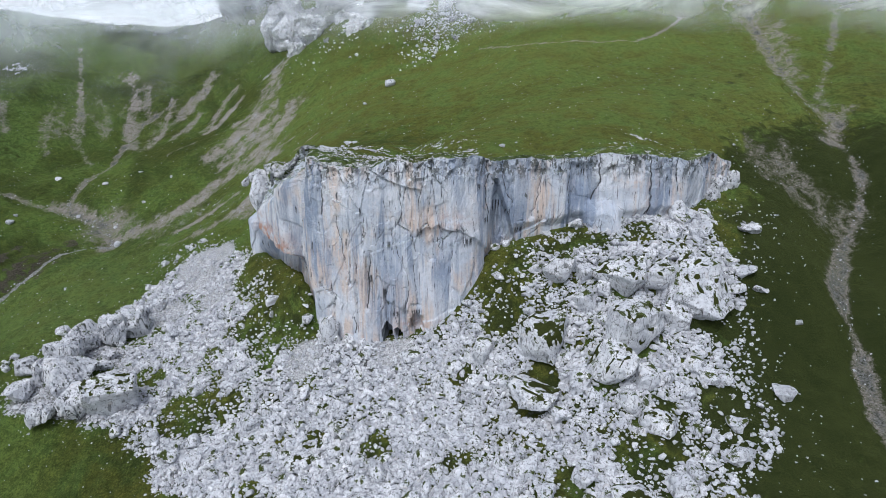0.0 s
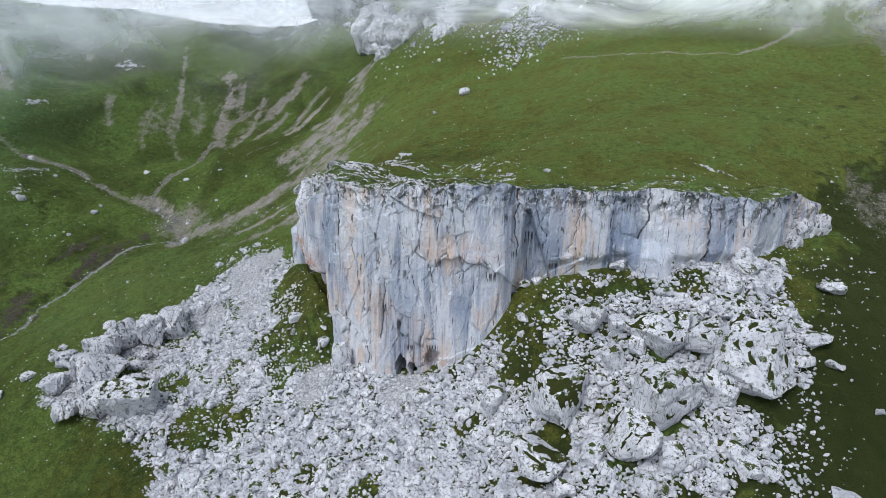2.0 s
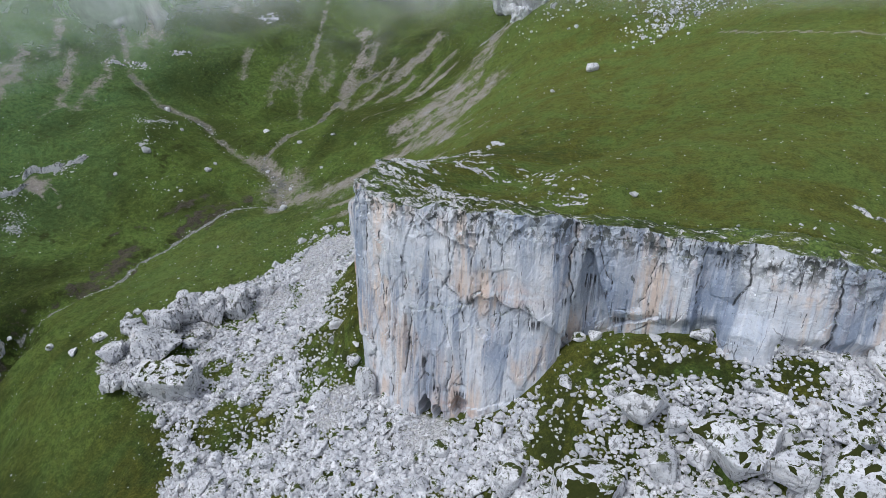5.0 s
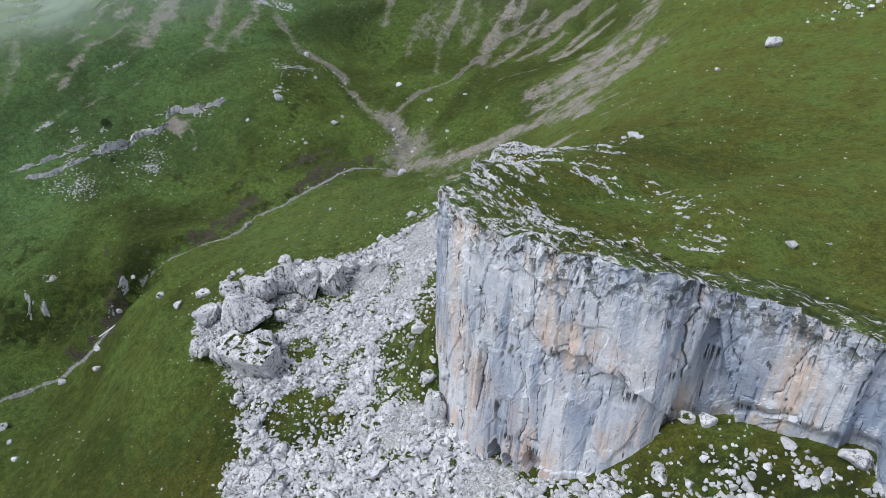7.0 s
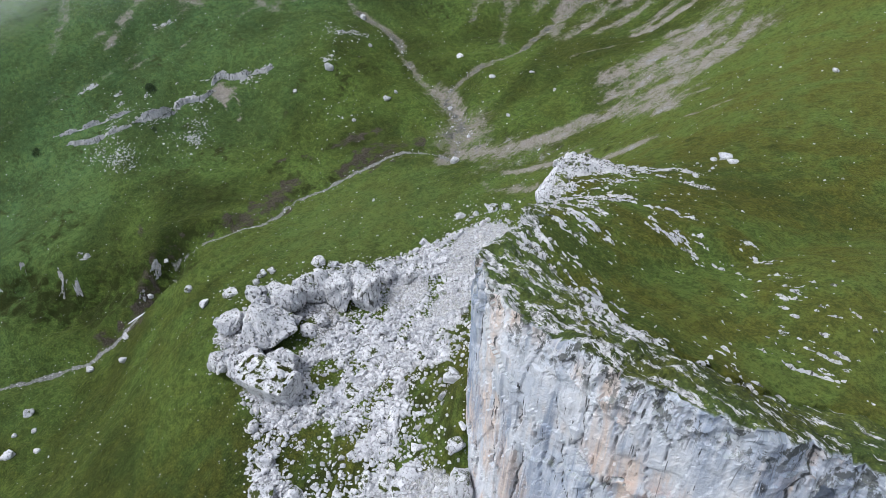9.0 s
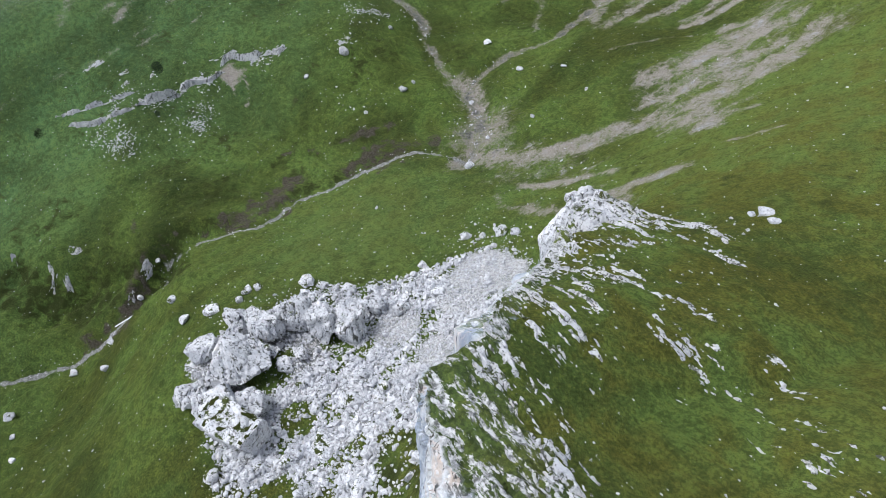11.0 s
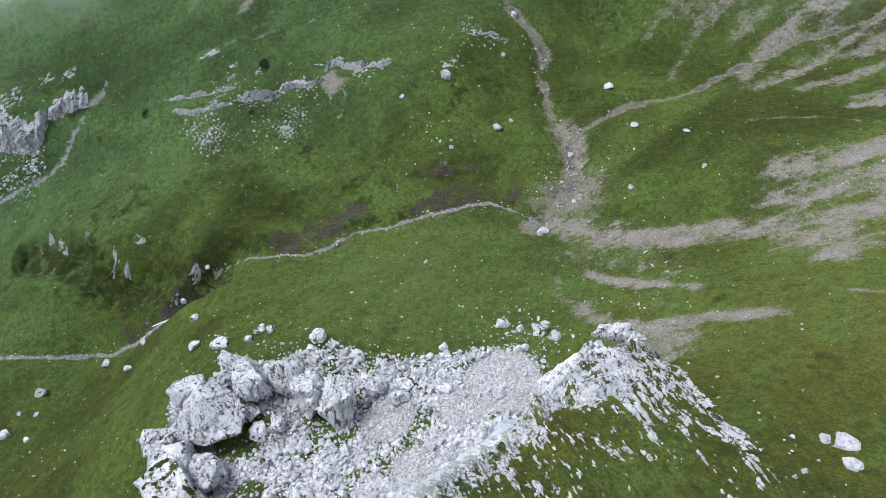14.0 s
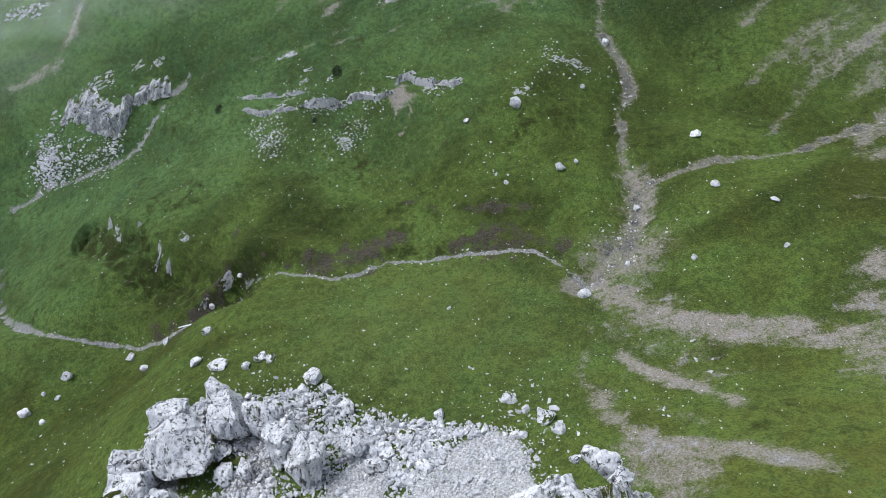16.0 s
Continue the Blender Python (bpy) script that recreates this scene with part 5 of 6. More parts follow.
# the rounded back of rock at the western end of the wall
dome_rock = place_boulder(-38.6, 133.8, 6.6, 12.6, 653, "rounded white limestone dome fluted by rain at the cliff's end", "cliff blocks", M_DOME, deep=1.62, cuts=14, rough=0.07, boxy=0.34, flutes=0.25, grooves=0.22, name="rock_dome", turn=17)
dome_rock.location.z = 18.3
# dark clefts blocks under the eastern wall
for n, (bx, by, bw, bh) in enumerate([(8.6, 99.2, 1.6, 1.4), (10.2, 99.6, 1.8, 1.3), (39.2, 101.6, 3.4, 4.2), (21.8, 99.9, 2.2, 2.0), (-15.4, 93.2, 1.5, 1.9), (-13.2, 92.8, 1.6, 1.3), (-16.8, 92.2, 1.3, 1.1)]):
    place_boulder(bx, by, bw, bh, 630 + n, "limestone block lying against the cliff's foot", "cliff blocks", cuts=4, rough=0.1)


# ---- scree: single boulders first, then the joined rest ----
def scatter(count, sizes, seed, box, density, taken=None, room=0.8):
    """Random spots by density, the larger first, kept apart where taken is given."""
    rng = np.random.RandomState(seed)
    n = count * 8
    x, y = rng.uniform(box[0], box[1], n), rng.uniform(box[2], box[3], n)
    keep = rng.uniform(0, 1, n) < density(x, y)
    x, y = x[keep][:count], y[keep][:count]
    r = np.sort(sizes(rng, len(x)))[::-1]
    if taken is None:
        return x, y, r
    out = []
    for a, b, c in zip(x, y, r):
        cell = (int(a // 4), int(b // 4))
        near = [q for i in (-1, 0, 1) for j in (-1, 0, 1) for q in taken.get((cell[0] + i, cell[1] + j), ())]
        if all((a - p) ** 2 + (b - q) ** 2 > (room * (c + s) / 2) ** 2 for p, q, s in near):
            taken.setdefault(cell, []).append((a, b, c))
            out.append((a, b, c))
    o = np.array(out)
    return o[:, 0], o[:, 1], o[:, 2]


taken = {}
for bx, by, bw, bh in EAST_BLOCKS + SOUTH_BLOCKS + WEST_ROCKS + LOOSE_ROCKS + OUTLIERS:
    taken.setdefault((int(bx // 4), int(by // 4)), []).append((bx, by, bw))


def clear_of_rocks(x, y):
    """0 within the great rocks, so that no stones lie in or on them."""
    f = np.ones(x.shape)
    for bx, by, bw, bh in [r for r in EAST_BLOCKS + WEST_ROCKS + SOUTH_BLOCKS if r[2] > 3.4]:
        f = np.minimum(f, smooth(np.hypot(x - bx, y - by) / bw, 0.32, 0.42))
    return f


def big_density(x, y):
    return clear_of_rocks(x, y) * scree_cover(x, y) * (1 - fine_cover(x, y)) * np.where(x < -36, 0.06, 1.0)


sx, sy, sr = scatter(1500, lambda r, n: 1.25 * (1 - r.uniform(0, 0.90, n)) ** -0.36, 71, (-80, 48, 52, 138), big_density, taken)
sx, sy, sr = sx[:290], sy[:290], np.minimum(sr[:290], 2.9)
sz = ground_z(sx, sy)
kinds = [boulder_mesh("boulder", 700 + k, (1.0, 0.85, 0.75), 3, M_BOULDER, 0.6, 0.10, 0.12) for k in range(24)]
rng = random.Random(77)
for n in range(len(sx)):
    ob = new("scree_boulder", kinds[n % 24])
    s = float(sr[n])
    ob.matrix_world = pose(sx[n], sy[n], float(sz[n]) + 0.16 * s, rng.uniform(-20, 20), rng.uniform(-20, 20), rng.uniform(0, 360)) @ Matrix.Diagonal((s * rng.uniform(1.0, 1.3), s * rng.uniform(0.9, 1.15), s * rng.uniform(0.9, 1.25), 1))
    tagged(ob, "pale limestone boulder in the scree below the cliff", "boulder", "scree boulders")


def mid_density(x, y):
    return clear_of_rocks(x, y) * (1 - 0.75 * smooth(np.hypot((x + 66) / 9, (y - 98) / 15), 1.1, 0.8)) * scree_cover(x, y) * (1 - 0.93 * fine_cover(x, y)) * np.where(x < -38, 0.40, 1.0)


hx, hy, hr = scatter(76000, lambda r, n: 0.36 * (1 - r.uniform(0, 0.95, n)) ** -0.45, 72, (-80, 48, 50, 138), mid_density, taken, 0.42)
p = np.stack([hx, hy, ground_z(hx, hy) + 0.20 * hr], 1)
tagged(stone_heap("scree_stones", p, hr, STONES, M_STONE, 73), "pale grey limestone scree stones heaped below the cliff", "scree", kind="stuff")
hx, hy, hr = scatter(42000, lambda r, n: 0.22 * (1 - r.uniform(0, 0.93, n)) ** -0.40, 74, (-82, 50, 50, 140),
                     lambda x, y: clear_of_rocks(x, y) * np.clip(scree_cover(x, y) * 1.3 + 0.8 * fine_cover(x, y) + 0.03 * smooth(edge_fade(x, y, SCREE, 9.0), 0.0, 0.5), 0, 1))
p = np.stack([hx, hy, ground_z(hx, hy) + 0.12 * hr], 1)
tagged(stone_heap("scree_rubble", p, hr, CHIPS, M_STONE, 75), "small broken limestone rubble between the scree stones", "rubble", kind="stuff")


# ---- stones strewn in the turf ----
CLUSTERS = [
    (-141, 165, 5.0, 110), (-133, 156, 4.0, 26), (-141, 118, 5.0, 60), (-176, 58, 6, 90), (-118, 147, 6.0, 34), (-146, 102, 4.0, 260), (-143, 112, 6.0, 30),
    (-64, 139, 7.0, 70), (-57, 141, 4.0, 34), (-132, 176, 5.0, 40), (-95, 165, 8.0, 60), (-168, 56, 7.0, 110), (-141, 118.6, 2.2, 120), (-143.6, 122, 2.6, 60), (-152.5, 97.5, 3.0, 70), (-154.5, 103, 3.4, 90), (-151.5, 114, 3.6, 90), (-150.5, 126, 3.2, 70), (-158.5, 108, 4.0, 70), (-147, 140, 2.6, 60),
]
FAR_CLUSTERS = [
    (-60, 156, 9.0, 40), (-26, 140, 6.0, 24), (48, 93, 5.0, 40), (52, 104, 6.0, 60), (3, 224, 14.0, 900), (10, 224, 14, 300), (-4, 210, 8.0, 160), (-40, 232, 12.0, 40),
    (60, 120, 8.0, 30), (36, 108, 4.0, 16), (-82, 98, 7.0, 26), (-74, 107, 6.0, 30), (-45, 240, 9.0, 30),
]
rs = np.random.RandomState(81)
spots = [np.stack([rs.normal(cx, r * 0.6, int(n)), rs.normal(cy, r * 0.5, int(n))], 1) for cx, cy, r, n in CLUSTERS + FAR_CLUSTERS]
spots.append(np.stack([rs.uniform(-190, 85, 5000), rs.uniform(55, 260, 5000)], 1))
spots = np.vstack(spots)
w = np.minimum(np.where(np.arange(len(spots)) < len(spots) - 5000, 0.28, 0.15) * (1 - rs.uniform(0, 0.96, len(spots))) ** -0.42, 1.3)
p = np.stack([spots[:, 0], spots[:, 1], ground_z(spots[:, 0], spots[:, 1]) + 0.1 * w], 1)
tagged(stone_heap("turf_stones", p, w, CHIPS, M_RIB, 82, 0.6), "small pale stones strewn in the turf", "stones", kind="stuff")
rs = np.random.RandomState(83)
bed = np.vstack([spread([(a, b) for a, b in line], 16) for line in (STREAM, GULLY, EAST_GULLY, WEST_BECK, DRY_GULLY, FORK)])
bed = bed + rs.normal(0, 0.9, bed.shape)
w = 0.18 * (1 - rs.uniform(0, 0.96, len(bed))) ** -0.40
p = np.stack([bed[:, 0], bed[:, 1], ground_z(bed[:, 0], bed[:, 1]) + 0.08 * w], 1)
tagged(stone_heap("stream_stones", p, w, CHIPS, M_STONE, 84, 0.6), "grey stones lying in the gullies and the stream bed", "stones", kind="stuff")


# ---- ribs of bare rock in the turf above the wall, and ledges across the valley ----
RIBS = [
    [(-25.7, 121.2), (-19.7, 121.0), (-14.8, 122.0), (-10.8, 122.5)], [(-15.8, 116.6), (-12.4, 116.5), (-8.3, 115.8)], [(-24.2, 134.3), (-17.2, 132.6)], [(-29.9, 136.5), (-22.6, 138.2)],
    [(-34.6, 134.8), (-25.6, 133.9)], [(-8.9, 122.4), (-7.0, 121.9)], [(-7.2, 120.7), (-4.0, 120.2)], [(-6.4, 114.6), (-3.0, 113.6), (-0.4, 112.8)], [(-22.9, 114.6), (-18.4, 114.3)],
    [(-18.8, 113.4), (-16.3, 113.3)], [(-23.9, 111.6), (-18.8, 110.1), (-15.6, 110.1)],
]
RIM_RIBS = [[(33.6, 119.2), (38, 117.4), (42.4, 114.8)], [(-30, 127), (-25.5, 128.5)]]


def karst_patch(name, line, half, amp, seed, mat, fill=0.0, stretch=2.6, step_len=0.2, bias=0.0):
    """Bedrock that breaks through the turf along a line: a skin of plates that dips under the ground where there is none."""
    pts, s = curve_through(line, step_len)
    x, y = pts[:, 0], pts[:, 1]
    tx, ty = np.gradient(x), np.gradient(y)
    ln = np.hypot(tx, ty)
    nx, ny = -ty / ln, tx / ln
    a = np.arange(-half, half + 1e-6, step_len * 0.85)[:, None]
    X, Y, S = x[None] + nx[None] * a, y[None] + ny[None] * a, np.broadcast_to(s[None], (len(a), len(s)))
    A = np.broadcast_to(a, S.shape)
    ends = smooth(np.minimum(S, s[-1] - S), 0, 0.25 * s[-1] + 0.5)
    n = fbm(S / stretch + seed, A / 0.42 + 0.5 * fbm(S / 3, A, 2, seed), 4, seed, 0.6)
    n = 0.75 * n + 0.55 * fbm(S / 0.9, A / 0.7, 3, seed + 2, 0.6)
    plate, gap = facets(S / 0.7 + 0.5 * n, A / 0.32, seed + 7)
    h = amp * (1.3 * n + 0.55 * plate + fill + 0.55 * ends * (1 - (np.abs(A) / half) ** 2) - 0.42 + bias) - 0.12 * smooth(gap, 0.1, 0.0)
    Z = ground_z(X.ravel(), Y.ravel()).reshape(X.shape) + np.clip(h, -0.35, 0.9 + 0.5 * amp)
    Z[0], Z[-1] = Z[0] - 0.5, Z[-1] - 0.5
    Z[:, 0], Z[:, -1] = Z[:, 0] - 0.5, Z[:, -1] - 0.5
    me = grid_mesh(name, np.stack([X.ravel(), Y.ravel(), Z.ravel()], 1), X.shape[1], X.shape[0], smooth_shade=False)
    me.materials.append(mat)
    return new(name, me)


for n, rib in enumerate(RIBS + RIM_RIBS):
    tagged(karst_patch("rock_rib", rib, 0.8, 0.45, 900 + 20 * n, M_STRIP, bias=-0.16), "low broken rib of white limestone in hilltop turf", "rock rib", "hilltop ribs")
# bedrock that breaks through the turf of the hilltop in thin strips along its strike, thickest at the rim
STRIKE = [
    (-24.5, 120.9, -18.2, 121.2), (-18.4, 121.6, -14.2, 122.4), (-14.4, 122.3, -10.8, 122.9), (-26.2, 120.7, -22.4, 121.1), (-27.5, 121.8, -21.8, 122.6), (-24.6, 134.2, -16.4, 132.7), (-34.4, 141.9, -24, 139.3), (-32.7, 141.7, -21.1, 136.5),
    (-36.2, 137.2, -26.3, 135.1), (-33, 133.5, -27, 132), (-25.8, 111.3, -16, 110.1), (-23.9, 106.8, -17.2, 107), (-23.6, 114.4, -18.9, 114.7), (-15.8, 116.6, -12.4, 116.8),
]
FAINT_STRIKE = [
    (-16.3, 117.6, -14.5, 118.6), (-12.9, 119.1, -11.6, 119.2), (-29.2, 125.7, -25.1, 131.1), (-8.5, 121.7, -4.2, 120.3), (-15.2, 115.7, -11, 117.4), (-20.3, 112.3, -15.4, 111.1),
    (-11, 100.4, -5.6, 99.4), (-22, 104, -13, 103), (-20, 101.6, -11, 100.8), (-28, 117, -22, 116.4), (-29, 119.6, -24, 119),
]


def strip_rock(x0, x1, y0, y1, seed):
    xs, ys = np.arange(x0, x1 + 0.01, 0.16), np.arange(y0, y1 + 0.01, 0.13)
    X, Y = np.meshgrid(xs, ys)
    rim_d = away(X, Y, CLIFF)
    u, v = X + 0.15 * Y, Y + 0.10 * X + 1.3 * fbm(X / 9, Y / 9, 2, 171)
    n = 0.72 * fbm(u / 2.4, v / 0.29, 4, 173, 0.7) + 0.62 * fbm(u / 0.7, v / 0.34, 3, 174, 0.75)
    plate, gap = facets(u / 0.5 + 0.6 * n, v / 0.28, 177)
    clump = fbm(u / 4.5, v / 2.2, 3, 179)
    near = 0.45 * smooth(rim_d, 10, 2.2) * smooth(X, 2, -12) + 0.35 * smooth(X, -22, -25) * smooth(rim_d, 7, 3) - 0.16 * smooth(rim_d, 8, 14)
    crag = 0.62 * smooth(np.hypot((X + 34) / 10, (Y - 136.5) / 7), 1.25, 0.35) + 0.5 * smooth(np.abs(138 - (X + 22) * 4 / 22 - Y), 1.6, 0.5) * smooth(X, -19, -24)
    lines = np.zeros(X.shape)
    for k, (ax, ay, bx, by) in enumerate(STRIKE + FAINT_STRIKE):
        lines = np.maximum(lines, (1.0 if k < len(STRIKE) else 0.75) * smooth(away(X, Y, [(ax, ay), (bx, by)]) + 0.5 * clump, 0.85, 0.1))
    h = 0.62 * (1.7 * n + 0.30 * plate + 0.8 * clump - 0.90 + near + crag + 0.86 * lines) - 0.08 * smooth(gap, 0.10, 0.0)
    # the bare dome: a rounded, rain-cut back of rock, steep to the south
    dome = smooth(np.hypot((X + 37.8 + 1.2 * clump) / 5.2, (Y - 132.6) / 4.6), 1.12, 0.62)
    flute = fbm(X / 2.2 + 0.3 * Y, Y / 0.7 - X / 3.0, 4, 183, 0.6)
    h = np.clip(np.where(h > 0, 0.75 * h, h), -0.5, 0.28) * (1 - dome) + dome * (0.9 + 0.55 * flute + 0.20 * plate + 0.5 * clump)
    Z = upper_z(X.ravel(), Y.ravel()).reshape(X.shape) + h
    show = (h > -0.06) & (inside(X, Y, set_back(CLIFF, 2.6) + [(78, 200, 0), (-52, 200, 0)]))
    i = np.arange(X.size).reshape(X.shape)
    q = np.stack([i[:-1, :-1], i[:-1, 1:], i[1:, 1:], i[1:, :-1]], -1)
    keep = show[:-1, :-1] | show[:-1, 1:] | show[1:, 1:] | show[1:, :-1]
    q = q[keep]
    used, inv = np.unique(q, return_inverse=True)
    me = raw_mesh("rim_rock", np.stack([X.ravel(), Y.ravel(), Z.ravel()], 1)[used], inv.reshape(-1, 4), False)
    me.materials.append(M_STRIP)
    return tagged(new("rim_rock", me), "white limestone strips breaking through turf above the cliff rim", "rim rock", "rim rocks", kind="stuff")


for n, (x0, x1, y0, y1) in enumerate([(-46, -30, 120, 144), (-30, -16, 120, 140), (-36, -22, 102, 120), (-22, -10, 98, 120), (-10, 6, 96, 118), (-16, -3, 120, 126)]):
    strip_rock(x0, x1, y0, y1, 1500 + n)

LEDGES = [
    ([(-161, 108.5), (-163, 112)], 0.9, 0.9), ([(-166, 109.6), (-165.4, 113.5)], 0.5, 0.9), ([(-159.8, 115), (-158.8, 117.4)], 0.8, 0.9), ([(-158.4, 123), (-157.8, 125)], 0.5, 0.8),
    ([(-171.6, 102.6), (-172, 106), (-172.4, 109.5)], 0.7, 0.9), ([(-153.4, 111), (-151.6, 117), (-152, 123)], 0.8, 0.9), ([(-155.4, 129), (-154.3, 133), (-153.3, 137.4)], 0.7, 1.2),
    ([(-148.6, 136.5), (-148, 140.6)], 0.9, 1.3), ([(-146.4, 141.6), (-144.3, 145.1)], 1.0, 1.5), ([(-142, 162), (-140, 168), (-136, 172)], 1.3, 1.3),
    ([(-187.6, 46), (-187.6, 53), (-187.8, 59.2)], 1.6, 1.1), ([(-188.2, 62.2), (-189, 67.8)], 1.1, 1.2), ([(-187, 69), (-185, 73.6)], 0.9, 1.1), ([(-185.6, 42), (-187, 38)], 1.2, 1.1),
]
FAR_LEDGES = [
    ([(-182, 128), (-178, 138)], 0.8, 1.0), ([(-190, 196), (-184, 205)], 1.4, 1.8), ([(-182, 206), (-176, 213)], 1.4, 1.8), ([(-152, 230), (-148, 240)], 1.6, 1.2),
    ([(-176, 179), (-170, 185), (-162, 189)], 1.3, 1.8), ([(-165, 197), (-159, 204)], 1.0, 1.4), ([(-238, 15), (-226, 32)], 2.6, 3.0),
    ([(-134, 153), (-132, 158)], 1.0, 1.3),
]
# low steps of rock across the slope: foot line, height, depth
STEPS = [
    ([(-183.6, 42.7), (-181.6, 48), (-177.6, 53), (-175, 57), (-173.4, 60.4)], 4.4, 7.0), ([(-173.6, 60.2), (-178, 61.6), (-182.5, 63)], 2.6, 3.0), ([(-180.8, 63.6), (-179.2, 69), (-178.4, 74.6)], 2.6, 4.4),
    ([(-161.4, 94), (-156.8, 98.6), (-153.9, 104), (-152.2, 108.7)], 1.3, 1.8), ([(-152.4, 108), (-151.4, 114.8), (-150.6, 119.6)], 2.0, 1.8), ([(-151.4, 119), (-152, 123), (-150.2, 127.2), (-150.6, 131.2)], 1.5, 2.0),
    ([(-165.6, 92.8), (-161.6, 100), (-158.5, 106.2), (-156.4, 111.2)], 1.3, 1.5), ([(-152.6, 130.6), (-152.8, 134), (-149.6, 137.5), (-148.2, 141)], 1.7, 1.6), ([(-147.6, 140.4), (-145.4, 143), (-144, 145.6)], 1.1, 2.0),
]


def rock_step(name, line, tall, depth, seed, mat):
    """A low broken cliff across a slope, facing right of its line, whose top runs back into the turf."""
    pts, s = curve_through(line, 0.22)
    x, y = pts[:, 0], pts[:, 1]
    tx, ty = np.gradient(x), np.gradient(y)
    ln = np.hypot(tx, ty)
    nx, ny = ty / ln, -tx / ln
    ends = smooth(np.minimum(s, s[-1] - s), 0, 0.14 * s[-1] + 0.3)
    foot = ground_z(x, y)
    crest = tall * ends * np.clip(0.92 + 0.55 * fbm(s / 5, s * 0 + seed, 3, seed) + 0.30 * facets(s / 1.3, s * 0 + 0.5, seed + 2)[0] - 0.7 * smooth(fbm(s / 2.2, s * 0 + 9.0, 2, seed + 4), 0.16, 0.24), 0.12, 1.35)
    wave = 0.28 * tall * fbm(s / 4.5, s * 0 + 3.0, 3, seed + 5)
    rows = []
    for f in np.concatenate([np.linspace(0, 1, 15), 1 + np.linspace(0.08, 1, 13)]):
        v = np.full(s.shape, f * tall)
        plate, gap = facets(s / 1.25 + 0.3 * fbm(s / 2, v, 2, seed), v / 1.9, seed + 3)
        plate = 0.20 * tall * plate + 0.10 * tall * facets(s / 0.5, v / 0.7, seed + 9)[0] - 0.14 * smooth(gap, 0.08, 0.0)
        if f <= 1:
            d = wave + plate + 0.30 * tall * (1 - f)
            px, py = x + nx * d, y + ny * d
            pz = foot - 0.8 + (crest + 0.8) * f
        else:
            d = wave + plate * (2 - f) - (f - 1) * depth
            px, py = x + nx * d, y + ny * d
            g = ground_z(px, py)
            lift = np.maximum(foot + crest - ground_z(x + nx * wave, y + ny * wave), 0.2)
            pz = g + lift * (2 - f) ** 1.2 + (0.45 * fbm(px / 1.3, py / 1.3, 4, seed + 6, 0.65) + 0.25 * facets(px / 0.9, py / 0.9, seed + 7)[0]) * min(1, (f - 1) * 4) - 0.42 * (f - 1)
        rows.append(np.stack([px, py, pz], -1))
    v = np.stack(rows)
    me = grid_mesh(name, v.reshape(-1, 3), v.shape[1], v.shape[0], smooth_shade=False)
    me.materials.append(mat)
    return new(name, me)


for n, (line, width, size) in enumerate(LEDGES + FAR_LEDGES):
    patch = karst_patch("rock_outcrop", line, width * 1.5, min(size * 0.45, 0.9 if size < 3 else 0.6), 1600 + 30 * n, M_FAR, stretch=1.2, step_len=0.25, bias=-0.06)
    tagged(patch, "broken white limestone outcrop on a grassy hillside", "rock outcrop", "hillside outcrops")
for n, (line, tall, depth) in enumerate(STEPS):
    tagged(rock_step("rock_ledge", line, tall, depth, 1000 + 11 * n, M_FAR), "broken limestone ledge across a grassy hillside", "rock ledge", "hillside ledges")
for n, (bx, by, bw, bh) in enumerate([(-43.9, 139.0, 1.9, 1.9), (-42.2, 139.8, 2.7, 2.4), (-40.7, 140.3, 2.5, 2.2), (-38.9, 141.1, 1.6, 1.5), (-42.9, 137.2, 1.1, 1.0), (-36.2, 143.2, 1.2, 0.9)]):
    ob = place_boulder(bx, by, bw, bh, 1095 + n, "grey block broken from the crag at the cliff's end", "cliff blocks", M_KARST, cuts=6, rough=0.12, flutes=0.3, grooves=0.12)
    ob.location.z = float(upper_z(np.array([bx]), np.array([by]))[0]) - 0.10 * bh
# ribs of grey rock that show down the steep side of the ravine
for n, (line, half) in enumerate([([(-141.2, 63.2), (-138.4, 64.2)], 0.9), ([(-138.6, 65.6), (-135.4, 66.4), (-131.8, 67.5)], 1.1), ([(-133.4, 73), (-131.4, 71.3)], 0.9), ([(-126, 79), (-124.6, 77.6), (-123, 76)], 1.2),
                                  ([(-123.6, 79.9), (-121.2, 79.3)], 0.8), ([(-126.9, 82.4), (-124.3, 85)], 1.0), ([(-112.6, 94.8), (-110.8, 91.8)], 0.9), ([(-109.6, 89.8), (-108.2, 87.2)], 0.9)]):
    rib = karst_patch("bank_rock", line, half, 0.6, 1060 + 9 * n, M_BANK, fill=0.06, stretch=1.2, step_len=0.16)
    tagged(rib, "grey rock showing in a torn grassy bank", "bank rock", "bank rocks")

# the crags that stand in the mist at the head of the slope: x, y, width, depth, height
for n, (bx, by, bw, bd, bh) in enumerate([(-58, 251, 15, 12, 26), (-49, 247, 12, 9, 20), (-41, 252, 14, 10, 24), (-27, 240, 13, 8, 17), (-19, 246, 13, 9, 18), (-33, 250, 12, 9, 17), (-8, 236, 8, 6, 8), (2, 233, 8, 6, 7), (11, 236, 13, 9, 10), (-53, 241, 6, 5, 8), (-31, 236, 5, 4, 5)]):
    me = boulder_mesh("mountain_crag", 1100 + n, (bw * 1.15, bd * 1.15, bh), 16, M_PALE, 0.9, 0.20, 0.55, 0.5)
    ob = new("mountain_crag", me)
    ob.matrix_world = pose(bx, by, gz(bx, by) + bh * 0.10, 8, 0, 37 * n)
    tagged(ob, "pale grey limestone crag rising from grass into mist", "crag", "misty crags")
